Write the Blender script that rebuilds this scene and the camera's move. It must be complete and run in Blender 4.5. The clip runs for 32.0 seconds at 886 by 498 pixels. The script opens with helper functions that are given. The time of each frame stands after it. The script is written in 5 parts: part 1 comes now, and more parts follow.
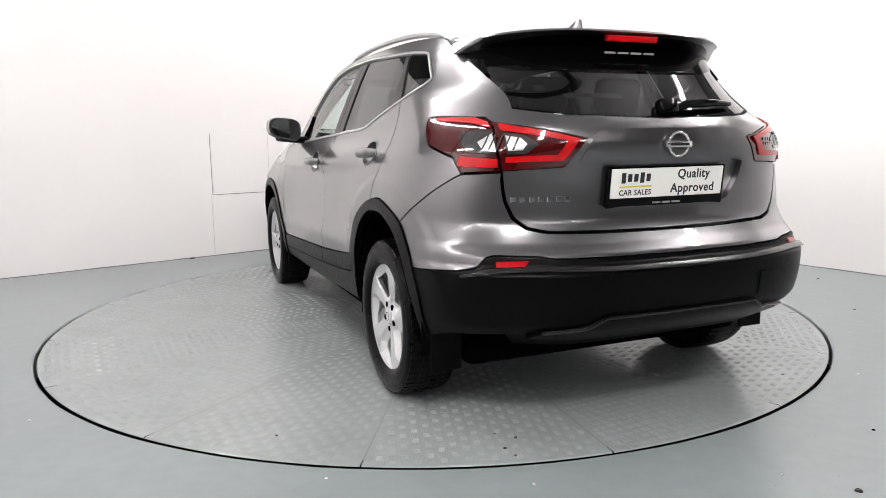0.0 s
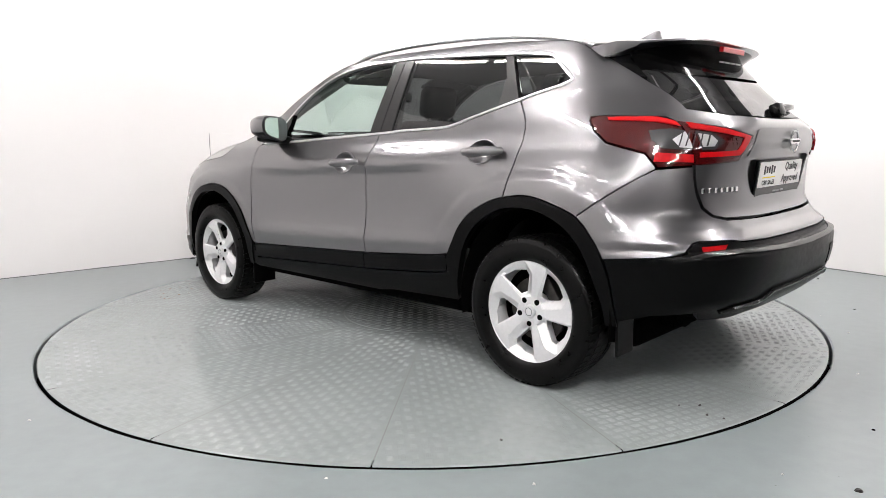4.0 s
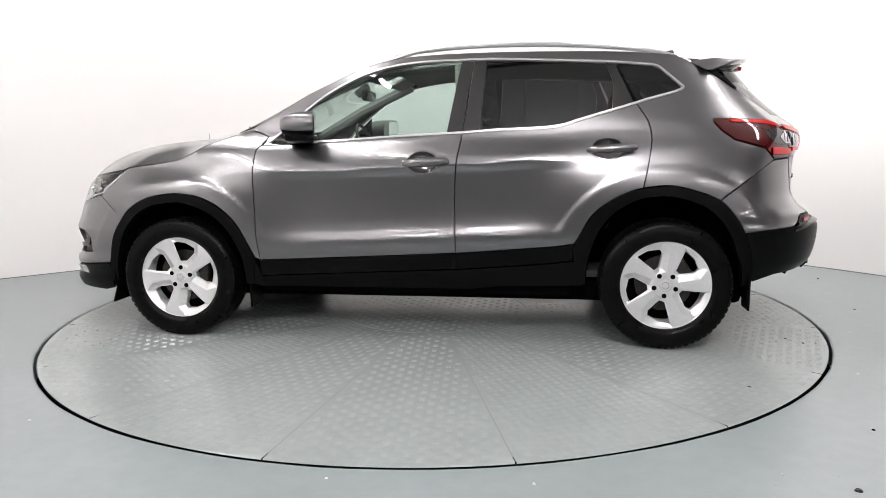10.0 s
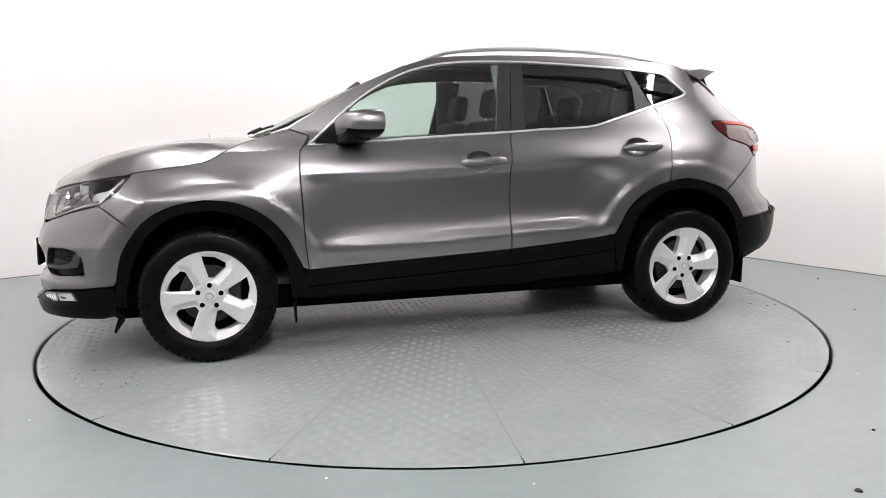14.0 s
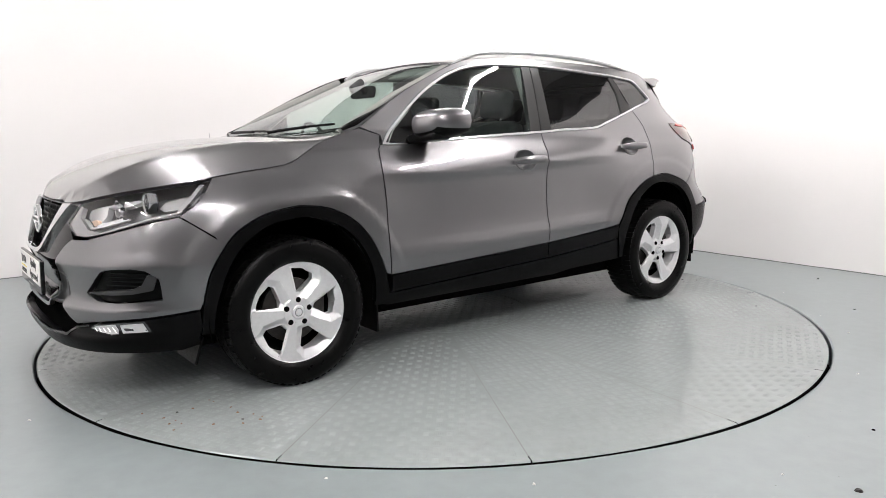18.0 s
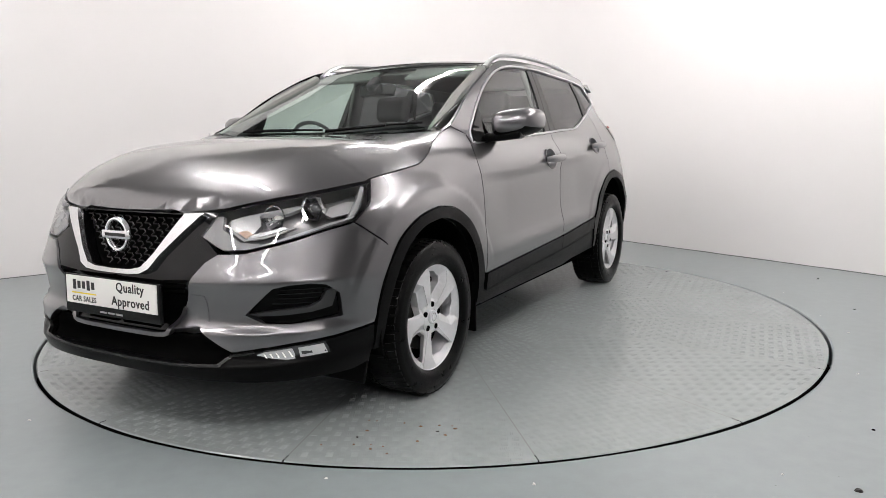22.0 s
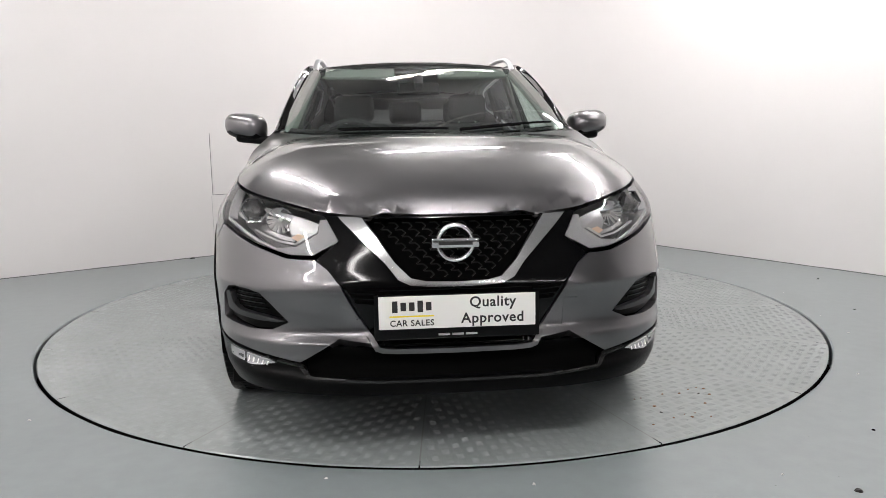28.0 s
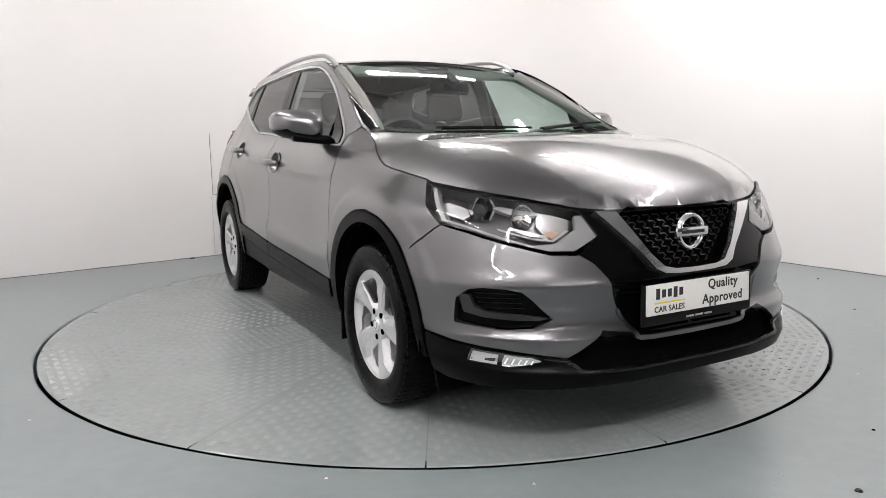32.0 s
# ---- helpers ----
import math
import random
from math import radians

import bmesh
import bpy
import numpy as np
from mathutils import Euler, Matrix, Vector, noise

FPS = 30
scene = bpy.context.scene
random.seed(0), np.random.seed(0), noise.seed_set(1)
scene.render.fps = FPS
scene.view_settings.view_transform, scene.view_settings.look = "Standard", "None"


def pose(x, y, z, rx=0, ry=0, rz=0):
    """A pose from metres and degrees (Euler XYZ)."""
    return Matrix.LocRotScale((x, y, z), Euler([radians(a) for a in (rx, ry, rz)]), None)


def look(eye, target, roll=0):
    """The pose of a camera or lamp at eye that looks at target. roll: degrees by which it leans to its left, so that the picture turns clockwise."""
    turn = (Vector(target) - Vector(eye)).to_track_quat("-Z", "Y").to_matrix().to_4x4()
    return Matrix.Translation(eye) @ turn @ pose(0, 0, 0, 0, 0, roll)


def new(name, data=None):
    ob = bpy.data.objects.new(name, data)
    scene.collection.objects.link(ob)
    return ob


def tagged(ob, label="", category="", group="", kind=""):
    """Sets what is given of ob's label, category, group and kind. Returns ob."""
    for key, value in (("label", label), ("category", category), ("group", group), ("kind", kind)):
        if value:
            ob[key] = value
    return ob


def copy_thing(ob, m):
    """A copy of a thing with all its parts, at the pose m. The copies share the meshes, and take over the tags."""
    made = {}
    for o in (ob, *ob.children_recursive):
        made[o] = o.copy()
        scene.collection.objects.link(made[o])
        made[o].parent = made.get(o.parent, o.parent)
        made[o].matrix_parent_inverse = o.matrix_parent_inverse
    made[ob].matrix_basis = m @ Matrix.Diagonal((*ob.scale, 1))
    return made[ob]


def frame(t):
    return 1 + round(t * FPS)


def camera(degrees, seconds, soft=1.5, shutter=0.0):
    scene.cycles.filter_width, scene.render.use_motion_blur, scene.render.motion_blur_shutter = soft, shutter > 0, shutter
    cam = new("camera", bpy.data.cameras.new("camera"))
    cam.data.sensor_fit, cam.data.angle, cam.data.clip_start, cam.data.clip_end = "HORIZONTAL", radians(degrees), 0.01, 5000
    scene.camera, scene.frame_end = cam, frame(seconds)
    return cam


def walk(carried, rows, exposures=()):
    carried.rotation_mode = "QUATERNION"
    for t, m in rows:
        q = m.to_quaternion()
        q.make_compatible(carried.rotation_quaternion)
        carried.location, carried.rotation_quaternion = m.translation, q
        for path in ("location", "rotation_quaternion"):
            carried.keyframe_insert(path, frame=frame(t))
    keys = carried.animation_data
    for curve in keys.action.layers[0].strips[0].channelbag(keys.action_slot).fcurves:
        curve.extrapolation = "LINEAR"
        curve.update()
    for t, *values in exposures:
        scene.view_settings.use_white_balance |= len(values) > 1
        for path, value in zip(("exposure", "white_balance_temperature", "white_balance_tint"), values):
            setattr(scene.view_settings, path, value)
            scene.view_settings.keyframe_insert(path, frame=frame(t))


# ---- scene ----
# A car on a turntable in a white studio. Table centre at the origin, z up, the camera on the -y side.
from mathutils.geometry import delaunay_2d_cdt

# ---- camera ----
cam = camera(63.63, 32.0, soft=0.5)
EYE = Vector((0.0, -4.509, 1.091))
AIM = Vector((math.sin(radians(0.736)) * math.cos(radians(8.848)), math.cos(radians(0.736)) * math.cos(radians(8.848)), -math.sin(radians(8.848))))
VIEW = look(EYE, EYE + AIM, -0.735)
walk(cam, [(0.0, VIEW), (32.0, VIEW)], exposures=[(0.0, 0.0), (3.0, 0.08), (6.0, 0.12), (9.0, 0.09), (12.0, 0.04), (14.0, 0.08), (17.0, 0.06), (20.0, -0.14), (23.0, -0.30), (28.0, -0.33), (32.0, -0.24)])

# ---- light ----
world = bpy.data.worlds.new("world")
scene.world = world
world.use_nodes = True
world.node_tree.nodes["Background"].inputs[0].default_value = (0.9, 0.93, 1.0, 1)
world.node_tree.nodes["Background"].inputs[1].default_value = 0.02

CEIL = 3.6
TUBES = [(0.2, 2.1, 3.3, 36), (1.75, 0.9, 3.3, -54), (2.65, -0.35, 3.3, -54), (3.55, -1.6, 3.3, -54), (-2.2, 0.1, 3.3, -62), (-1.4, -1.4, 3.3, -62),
         # Next four tubes are added unseen to brighten the west wall and doors.
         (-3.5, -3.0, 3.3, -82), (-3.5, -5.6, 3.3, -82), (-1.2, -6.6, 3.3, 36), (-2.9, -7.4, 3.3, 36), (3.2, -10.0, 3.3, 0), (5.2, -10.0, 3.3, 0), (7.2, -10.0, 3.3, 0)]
# Added lamp out of view that brightens the car and the floor before it.
FILL_AT = (0.45, -4.6, 3.1)
FILL_POWER = 380.0
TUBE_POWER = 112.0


# ---- materials ----
def mat(name, color, rough=0.5, metal=0.0, coat=0.0, coat_rough=0.03, spec=0.5, trans=0.0, ior=1.5, emit=None, power=0.0):
    m = bpy.data.materials.new(name)
    m.use_nodes = True
    b = m.node_tree.nodes["Principled BSDF"]
    b.inputs["Base Color"].default_value = (*color, 1)
    b.inputs["Roughness"].default_value = rough
    b.inputs["Metallic"].default_value = metal
    b.inputs["Coat Weight"].default_value = coat
    b.inputs["Coat Roughness"].default_value = coat_rough
    b.inputs["Specular IOR Level"].default_value = spec
    b.inputs["Transmission Weight"].default_value = trans
    b.inputs["IOR"].default_value = ior
    if emit:
        b.inputs["Emission Color"].default_value = (*emit, 1)
        b.inputs["Emission Strength"].default_value = power
    return m


def vary(m, scale, amount, rough_amount=0.0, bump=0.0, bump_scale=200.0, detail=6.0, second=0.0, second_scale=2.0):
    """Two scales of noise over the base colour and roughness, and a fine relief."""
    nt = m.node_tree
    b = nt.nodes["Principled BSDF"]
    co = nt.nodes.new("ShaderNodeTexCoord")
    base = tuple(b.inputs["Base Color"].default_value)
    prev = None
    for sc, am in ((scale, amount), (second_scale, second)):
        if not am:
            continue
        n = nt.nodes.new("ShaderNodeTexNoise")
        n.inputs["Scale"].default_value = sc
        n.inputs["Detail"].default_value = detail
        nt.links.new(co.outputs["Object"], n.inputs["Vector"])
        r = nt.nodes.new("ShaderNodeMapRange")
        r.interpolation_type = "SMOOTHSTEP"
        r.inputs["From Min"].default_value, r.inputs["From Max"].default_value = 0.15, 0.85
        r.inputs["To Min"].default_value, r.inputs["To Max"].default_value = 1 - am, 1 + am
        nt.links.new(n.outputs["Fac"], r.inputs["Value"])
        mx = nt.nodes.new("ShaderNodeMix")
        mx.data_type, mx.blend_type = "RGBA", "MULTIPLY"
        mx.inputs["Factor"].default_value = 1
        if prev:
            nt.links.new(prev, mx.inputs[6])
        else:
            mx.inputs[6].default_value = base
        nt.links.new(r.outputs["Result"], mx.inputs[7])
        prev = mx.outputs[2]
        if rough_amount and am == amount:
            q = nt.nodes.new("ShaderNodeMapRange")
            r0 = b.inputs["Roughness"].default_value
            q.interpolation_type = "SMOOTHSTEP"
            q.inputs["From Min"].default_value, q.inputs["From Max"].default_value = 0.15, 0.85
            q.inputs["To Min"].default_value, q.inputs["To Max"].default_value = r0 - rough_amount, r0 + rough_amount
            nt.links.new(n.outputs["Fac"], q.inputs["Value"])
            nt.links.new(q.outputs["Result"], b.inputs["Roughness"])
    if prev:
        nt.links.new(prev, b.inputs["Base Color"])
    if bump:
        n = nt.nodes.new("ShaderNodeTexNoise")
        n.inputs["Scale"].default_value = bump_scale
        n.inputs["Detail"].default_value = 4
        nt.links.new(co.outputs["Object"], n.inputs["Vector"])
        bp = nt.nodes.new("ShaderNodeBump")
        bp.inputs["Strength"].default_value = bump
        bp.inputs["Distance"].default_value = 0.002
        nt.links.new(n.outputs["Fac"], bp.inputs["Height"])
        nt.links.new(bp.outputs["Normal"], b.inputs["Normal"])
    return m


def glass(name, tint, rough=0.0):
    """A thin pane: mostly see-through with its tint, and a sharp reflection."""
    m = bpy.data.materials.new(name)
    m.use_nodes = True
    nt = m.node_tree
    nt.nodes.clear()
    out = nt.nodes.new("ShaderNodeOutputMaterial")
    tr = nt.nodes.new("ShaderNodeBsdfTransparent")
    tr.inputs[0].default_value = (*tint, 1)
    gl = nt.nodes.new("ShaderNodeBsdfGlossy")
    gl.inputs["Roughness"].default_value = rough
    lw = nt.nodes.new("ShaderNodeLayerWeight")
    lw.inputs[0].default_value = 0.5
    po = nt.nodes.new("ShaderNodeMath")
    po.operation, po.inputs[1].default_value = "POWER", 5.0
    nt.links.new(lw.outputs["Facing"], po.inputs[0])
    fr = nt.nodes.new("ShaderNodeMath")
    fr.operation, fr.inputs[1].default_value, fr.inputs[2].default_value = "MULTIPLY_ADD", 0.9, 0.085
    nt.links.new(po.outputs[0], fr.inputs[0])
    mx = nt.nodes.new("ShaderNodeMixShader")
    nt.links.new(fr.outputs[0], mx.inputs[0])
    nt.links.new(tr.outputs[0], mx.inputs[1])
    nt.links.new(gl.outputs[0], mx.inputs[2])
    nt.links.new(mx.outputs[0], out.inputs[0])
    return m


PAINT = vary(mat("grey_metallic_paint", (0.180, 0.176, 0.182), 0.30, 0.96, 1.0, 0.012), 700, 0.12, detail=1.0)
PLASTIC = vary(mat("black_grained_plastic", (0.0014, 0.0014, 0.0015), 0.34, ior=1.19), 40, 0.2, 0.05, 0.12, 900)
GLOSS = mat("gloss_black", (0.002, 0.002, 0.0022), 0.08, spec=0.25)
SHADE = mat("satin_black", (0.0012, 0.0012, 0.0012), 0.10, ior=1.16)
RUBBER = vary(mat("tyre_rubber", (0.0020, 0.0020, 0.0020), 0.33, ior=1.2), 30, 0.3, 0.1, 0.2, 300)
ALLOY = vary(mat("silver_alloy", (0.74, 0.74, 0.75), 0.30, 0.55, 0.3, 0.08), 60, 0.04, 0.03)
CHROME = mat("chrome", (0.82, 0.82, 0.83), 0.07, 1.0)
SATIN = mat("satin_metal", (0.55, 0.55, 0.56), 0.28, 0.65)
VEE = mat("bright_grille_metal", (0.82, 0.82, 0.83), 0.16, 0.95)
MESHM = mat("grille_black", (0.006, 0.006, 0.006), 0.28, ior=1.27)
PILLAR = vary(mat("dark_grey_pillar_film", (0.020, 0.020, 0.020), 0.35, 0.2, spec=0.3), 500, 0.1)
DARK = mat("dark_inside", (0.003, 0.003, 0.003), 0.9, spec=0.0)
TRIM = vary(mat("dark_cabin_trim", (0.045, 0.045, 0.047), 0.65, spec=0.3), 60, 0.2)
FABRIC = vary(mat("black_seat_cloth", (0.035, 0.035, 0.037), 0.9, spec=0.2), 120, 0.3, bump=0.3, bump_scale=500)
LINING = vary(mat("grey_roof_lining", (0.24, 0.24, 0.23), 0.9, spec=0.1), 80, 0.08)
GLASS = glass("clear_green_glass", (0.74, 0.84, 0.80))
TINT = glass("dark_privacy_glass", (0.11, 0.11, 0.115))
REARGLASS = glass("grey_rear_glass", (0.14, 0.14, 0.145))
LENS = glass("clear_lens", (0.95, 0.95, 0.95))
LAMPIN = mat("silver_lamp_inside", (0.66, 0.66, 0.67), 0.25, 0.55)
LAMPDARK = mat("grey_lamp_housing", (0.12, 0.12, 0.122), 0.30, 0.5)
PALELENS = mat("pale_lamp_guide", (0.30, 0.30, 0.305), 0.4, coat=0.3)
GUIDE = mat("clear_light_line", (0.42, 0.42, 0.43), 0.35)
GREYLENS = mat("grey_clear_lens", (0.045, 0.045, 0.048), 0.12, 0.3, coat=1.0)
REDLENS = mat("red_lamp_lens", (0.42, 0.004, 0.007), 0.30, coat=1.0, coat_rough=0.02, spec=0.1)
DEEPRED = mat("deep_red_lens", (0.055, 0.0015, 0.002), 0.08, coat=1.0)
SMOKE = mat("smoked_lens", (0.03, 0.03, 0.032), 0.06, coat=1.0)
AMBER = mat("amber_bulb", (0.55, 0.38, 0.28), 0.3)
WHITEP = mat("white_plate_face", (0.78, 0.77, 0.74), 0.35)
INK = mat("black_print", (0.012, 0.012, 0.012), 0.5)
YELLOW = mat("yellow_print", (0.8, 0.62, 0.02), 0.5)
STICKER = mat("dull_sticker", (0.16, 0.16, 0.16), 0.5)
PALEINK = mat("pale_thin_print", (0.26, 0.26, 0.26), 0.5)
MIRROR = mat("mirror_face", (0.8, 0.82, 0.82), 0.02, 1.0)
RUST = vary(mat("rusty_grit", (0.16, 0.09, 0.05), 0.8), 90, 0.3)
VENTM = mat("dark_satin_trim", (0.07, 0.07, 0.072), 0.30, 0.8)
# Lighter, glossier black for strips that stand in for edge highlights.
GLINTM = mat("edge_glint_gloss", (0.012, 0.012, 0.012), 0.22, ior=1.45)
STEEL = vary(mat("brake_steel", (0.045, 0.042, 0.040), 0.45, 0.8), 40, 0.25)


# ---- building helpers ----
def spl(xs, ys):
    """A smooth curve through the knots that does not overshoot."""
    xs, ys = np.array(xs, float), np.array(ys, float)
    h, d = np.diff(xs), np.diff(ys) / np.diff(xs)
    m = np.zeros(len(xs))
    m[0], m[-1] = d[0], d[-1]
    for i in range(1, len(xs) - 1):
        if d[i - 1] * d[i] > 0:
            w1, w2 = 2 * h[i] + h[i - 1], h[i] + 2 * h[i - 1]
            m[i] = (w1 + w2) / (w1 / d[i - 1] + w2 / d[i])

    def f(x):
        x = np.clip(np.asarray(x, float), xs[0], xs[-1])
        i = np.clip(np.searchsorted(xs, x) - 1, 0, len(xs) - 2)
        t = (x - xs[i]) / h[i]
        return ((1 + 2 * t) * (1 - t) ** 2 * ys[i] + t * (1 - t) ** 2 * h[i] * m[i]
                + t * t * (3 - 2 * t) * ys[i + 1] + t * t * (t - 1) * h[i] * m[i + 1])
    return f


def soft(a, b, x):
    t = np.clip((np.asarray(x, float) - a) / (b - a), 0, 1)
    return t * t * (3 - 2 * t)


def bow(*pts, step=0.03):
    """Points along a smooth curve through pts (centripetal enough for short spans)."""
    p = [np.array(q, float) for q in pts]
    e = [2 * p[0] - p[1]] + p + [2 * p[-1] - p[-2]]
    out = []
    for i in range(1, len(e) - 2):
        n = max(1, int(np.linalg.norm(e[i + 1] - e[i]) / step + 0.5))
        for k in range(n):
            t = k / n
            out.append(0.5 * (2 * e[i] + (e[i + 1] - e[i - 1]) * t + (2 * e[i - 1] - 5 * e[i] + 4 * e[i + 1] - e[i + 2]) * t * t
                              + (3 * e[i] - e[i - 1] - 3 * e[i + 1] + e[i + 2]) * t ** 3))
    out.append(p[-1])
    return [tuple(q) for q in out]


def link_mesh(name, verts, faces, material, parent=None, label="", smooth=True, normals=None):
    me = bpy.data.meshes.new(name)
    me.from_pydata([tuple(map(float, v)) for v in verts], [], faces)
    me.materials.append(material)
    if smooth:
        me.polygons.foreach_set("use_smooth", [True] * len(me.polygons))
    me.update()
    if normals is not None:
        me.normals_split_custom_set_from_vertices([tuple(map(float, n)) for n in normals])
    ob = new(name, me)
    if parent:
        ob.parent = parent
    if label:
        tagged(ob, label)
    return ob


def part(name, bm, material, parent=None, label="", smooth=False, sharp=35):
    """Links a bmesh as one mesh object under a thing or a part."""
    bmesh.ops.recalc_face_normals(bm, faces=bm.faces)
    me = bpy.data.meshes.new(name)
    if smooth:
        for f in bm.faces:
            f.smooth = True
        for e in bm.edges:
            e.smooth = len(e.link_faces) == 2 and e.calc_face_angle(0) < radians(sharp)
    bm.to_mesh(me)
    bm.free()
    me.materials.append(material)
    ob = new(name, me)
    if parent:
        ob.parent = parent
    if label:
        tagged(ob, label)
    return ob


def boxed(size, at=(0, 0, 0), bevel=0.0, turn=None, segments=2):
    bm = bmesh.new()
    bmesh.ops.create_cube(bm, size=1)
    bmesh.ops.scale(bm, vec=size, verts=bm.verts)
    if bevel:
        bmesh.ops.bevel(bm, geom=bm.edges[:], offset=bevel, segments=segments, affect="EDGES", profile=0.5)
    m = Matrix.Translation(at)
    if turn is not None:
        m = m @ Euler([radians(a) for a in turn]).to_matrix().to_4x4()
    bmesh.ops.transform(bm, matrix=m, verts=bm.verts)
    return bm


def lathe(profile, n=48, axis="y", at=(0, 0, 0), close=False):
    """Turns (radius, along) points round an axis."""
    bm = bmesh.new()
    rings = []
    for r, a in profile:
        ring = []
        for k in range(n):
            c, s = math.cos(2 * math.pi * k / n) * r, math.sin(2 * math.pi * k / n) * r
            v = (c, a, s) if axis == "y" else (a, c, s) if axis == "x" else (c, s, a)
            ring.append(bm.verts.new(Vector(v) + Vector(at)))
        rings.append(ring)
    if close:
        rings.append(rings[0])
    for a, b in zip(rings, rings[1:]):
        for k in range(n):
            bm.faces.new((a[k], a[(k + 1) % n], b[(k + 1) % n], b[k]))
    return bm


def capped(bm, ring_size, first=True, last=True):
    bm.verts.ensure_lookup_table()
    if first:
        bm.faces.new(bm.verts[:ring_size])
    if last:
        bm.faces.new(bm.verts[-ring_size:])
    return bm


def tube(pts, radius, n=8, flat=1.0):
    """A round bar along points; flat squashes it in z."""
    bm = bmesh.new()
    pts = [Vector(p) for p in pts]
    rings = []
    for i, p in enumerate(pts):
        d = (pts[min(i + 1, len(pts) - 1)] - pts[max(i - 1, 0)]).normalized()
        up = Vector((0, 0, 1)) if abs(d.z) < 0.95 else Vector((0, 1, 0))
        a = d.cross(up).normalized()
        b = a.cross(d)
        r = radius(i / (len(pts) - 1)) if callable(radius) else radius
        rings.append([bm.verts.new(p + (a * math.cos(2 * math.pi * k / n) + b * math.sin(2 * math.pi * k / n) * flat) * r) for k in range(n)])
    for a, b in zip(rings, rings[1:]):
        for k in range(n):
            bm.faces.new((a[k], a[(k + 1) % n], b[(k + 1) % n], b[k]))
    bm.faces.new(rings[0])
    bm.faces.new(rings[-1])
    return bm


# ---- the body's form: half-width by length and height, all in the car's own space (x ahead, y left) ----
DOOR = spl([0.20, 0.26, 0.32, 0.40, 0.46, 0.50, 0.525, 0.54, 0.56, 0.60, 0.66, 0.74, 0.80, 0.87, 0.908, 0.92, 0.930, 0.96, 0.99, 1.03, 1.08, 1.16, 1.24, 1.37, 1.48, 1.53, 1.57],
           [0.80, 0.84, 0.868, 0.88, 0.885, 0.890, 0.8935, 0.8930, 0.8890, 0.8785, 0.8705, 0.8665, 0.8655, 0.8660, 0.8738, 0.8760, 0.8735, 0.8625, 0.848, 0.826, 0.80, 0.774, 0.744, 0.692, 0.642, 0.612, 0.56])
ARCH = spl([0.20, 0.30, 0.40, 0.50, 0.62, 0.72, 0.82, 0.90, 0.96, 1.02, 1.08, 1.12, 1.16, 1.24, 1.37, 1.48, 1.53, 1.57],
           [0.82, 0.865, 0.883, 0.892, 0.896, 0.896, 0.89, 0.877, 0.859, 0.836, 0.806, 0.788, 0.774, 0.744, 0.692, 0.642, 0.612, 0.56])
NOSE = spl([0.20, 0.25, 0.30, 0.34, 0.38, 0.41, 0.425, 0.44, 0.46, 0.51, 0.575, 0.595, 0.61, 0.66, 0.74, 0.84, 0.90, 0.95, 1.0],
           [2.17, 2.215, 2.225, 2.195, 2.205, 2.205, 2.196, 2.176, 2.168, 2.172, 2.196, 2.206, 2.204, 2.187, 2.16, 2.12, 2.07, 2.02, 1.98])
TAIL = spl([0.20, 0.36, 0.45, 0.57, 0.618, 0.634, 0.642, 0.675, 0.72, 0.80, 0.90, 1.00, 1.06, 1.12, 1.16, 1.25, 1.34, 1.45, 1.55],
           [-2.0, -2.07, -2.16, -2.185, -2.186, -2.168, -2.142, -2.135, -2.085, -2.045, -2.05, -2.07, -2.085, -2.08, -2.04, -1.935, -1.84, -1.72, -1.60])
X0 = 1.3
PF, PR = 3.0, 2.8
RPOW = spl([0.2, 0.62, 0.75, 1.05, 1.2, 1.5], [3.55, 3.5, 3.3, 3.1, 2.8, 2.8])
POW = spl([0.2, 0.45, 0.65, 0.85, 1.0], [3.4, 3.4, 3.0, 2.8, 2.8])


def side_width(x, z):
    x, z = np.asarray(x, float), np.asarray(z, float)
    w = np.maximum(soft(0.80, 0.30, np.abs(x - 1.323)), soft(0.80, 0.30, np.abs(x + 1.323)))
    w = np.maximum(w, np.maximum(soft(1.2, 1.5, x), soft(-1.2, -1.5, x)))
    lift = 0.055 * soft(0.7, -1.1, x) * soft(0.40, 0.54, z) * soft(1.10, 0.98, z)
    y = DOOR(z - lift) * (1 - w) + ARCH(z) * w
    y = y - 0.05 * soft(0.75, 1.5, x) * soft(0.80, 0.97, z)
    y = y - 0.045 * soft(0.15, 0.95, x) * soft(1.03, 1.14, z)
    flare = np.maximum(soft(0.585, 0.545, np.hypot(x - 1.312, z - 0.331)), soft(0.625, 0.580, np.hypot(x + 1.310, z - 0.331)))
    y = y + 0.0055 * flare * soft(0.45, 0.60, z)
    back = np.clip(-x - 0.9, 0, 2)
    y = y - 0.072 * back ** 1.6 * soft(1.10, 1.30, z)
    return y


def outline(p, n=600):
    """Superellipse quarter by arc length: s from the middle of the end round to the side."""
    a = np.linspace(0, math.pi / 2, n)
    cx, cy = np.cos(a) ** (2 / p), np.sin(a) ** (2 / p)
    s = np.concatenate([[0], np.cumsum(np.hypot(np.diff(cx) * 0.88, np.diff(cy) * 0.88))])
    return s, cx, cy, a


SF, CXF, CYF, AF = outline(PF)
SR, CXR, CYR, AR = outline(PR)


def half_width(x, z):
    y = side_width(x, z)
    u = np.clip((x - X0) / (NOSE(z) - X0), 0, 1)
    r = np.clip((-X0 - x) / (-X0 - TAIL(z)), 0, 1)
    p = POW(z)
    return y * (1 - u ** p) ** (1 / p) * (1 - r ** RPOW(z)) ** (1 / RPOW(z))


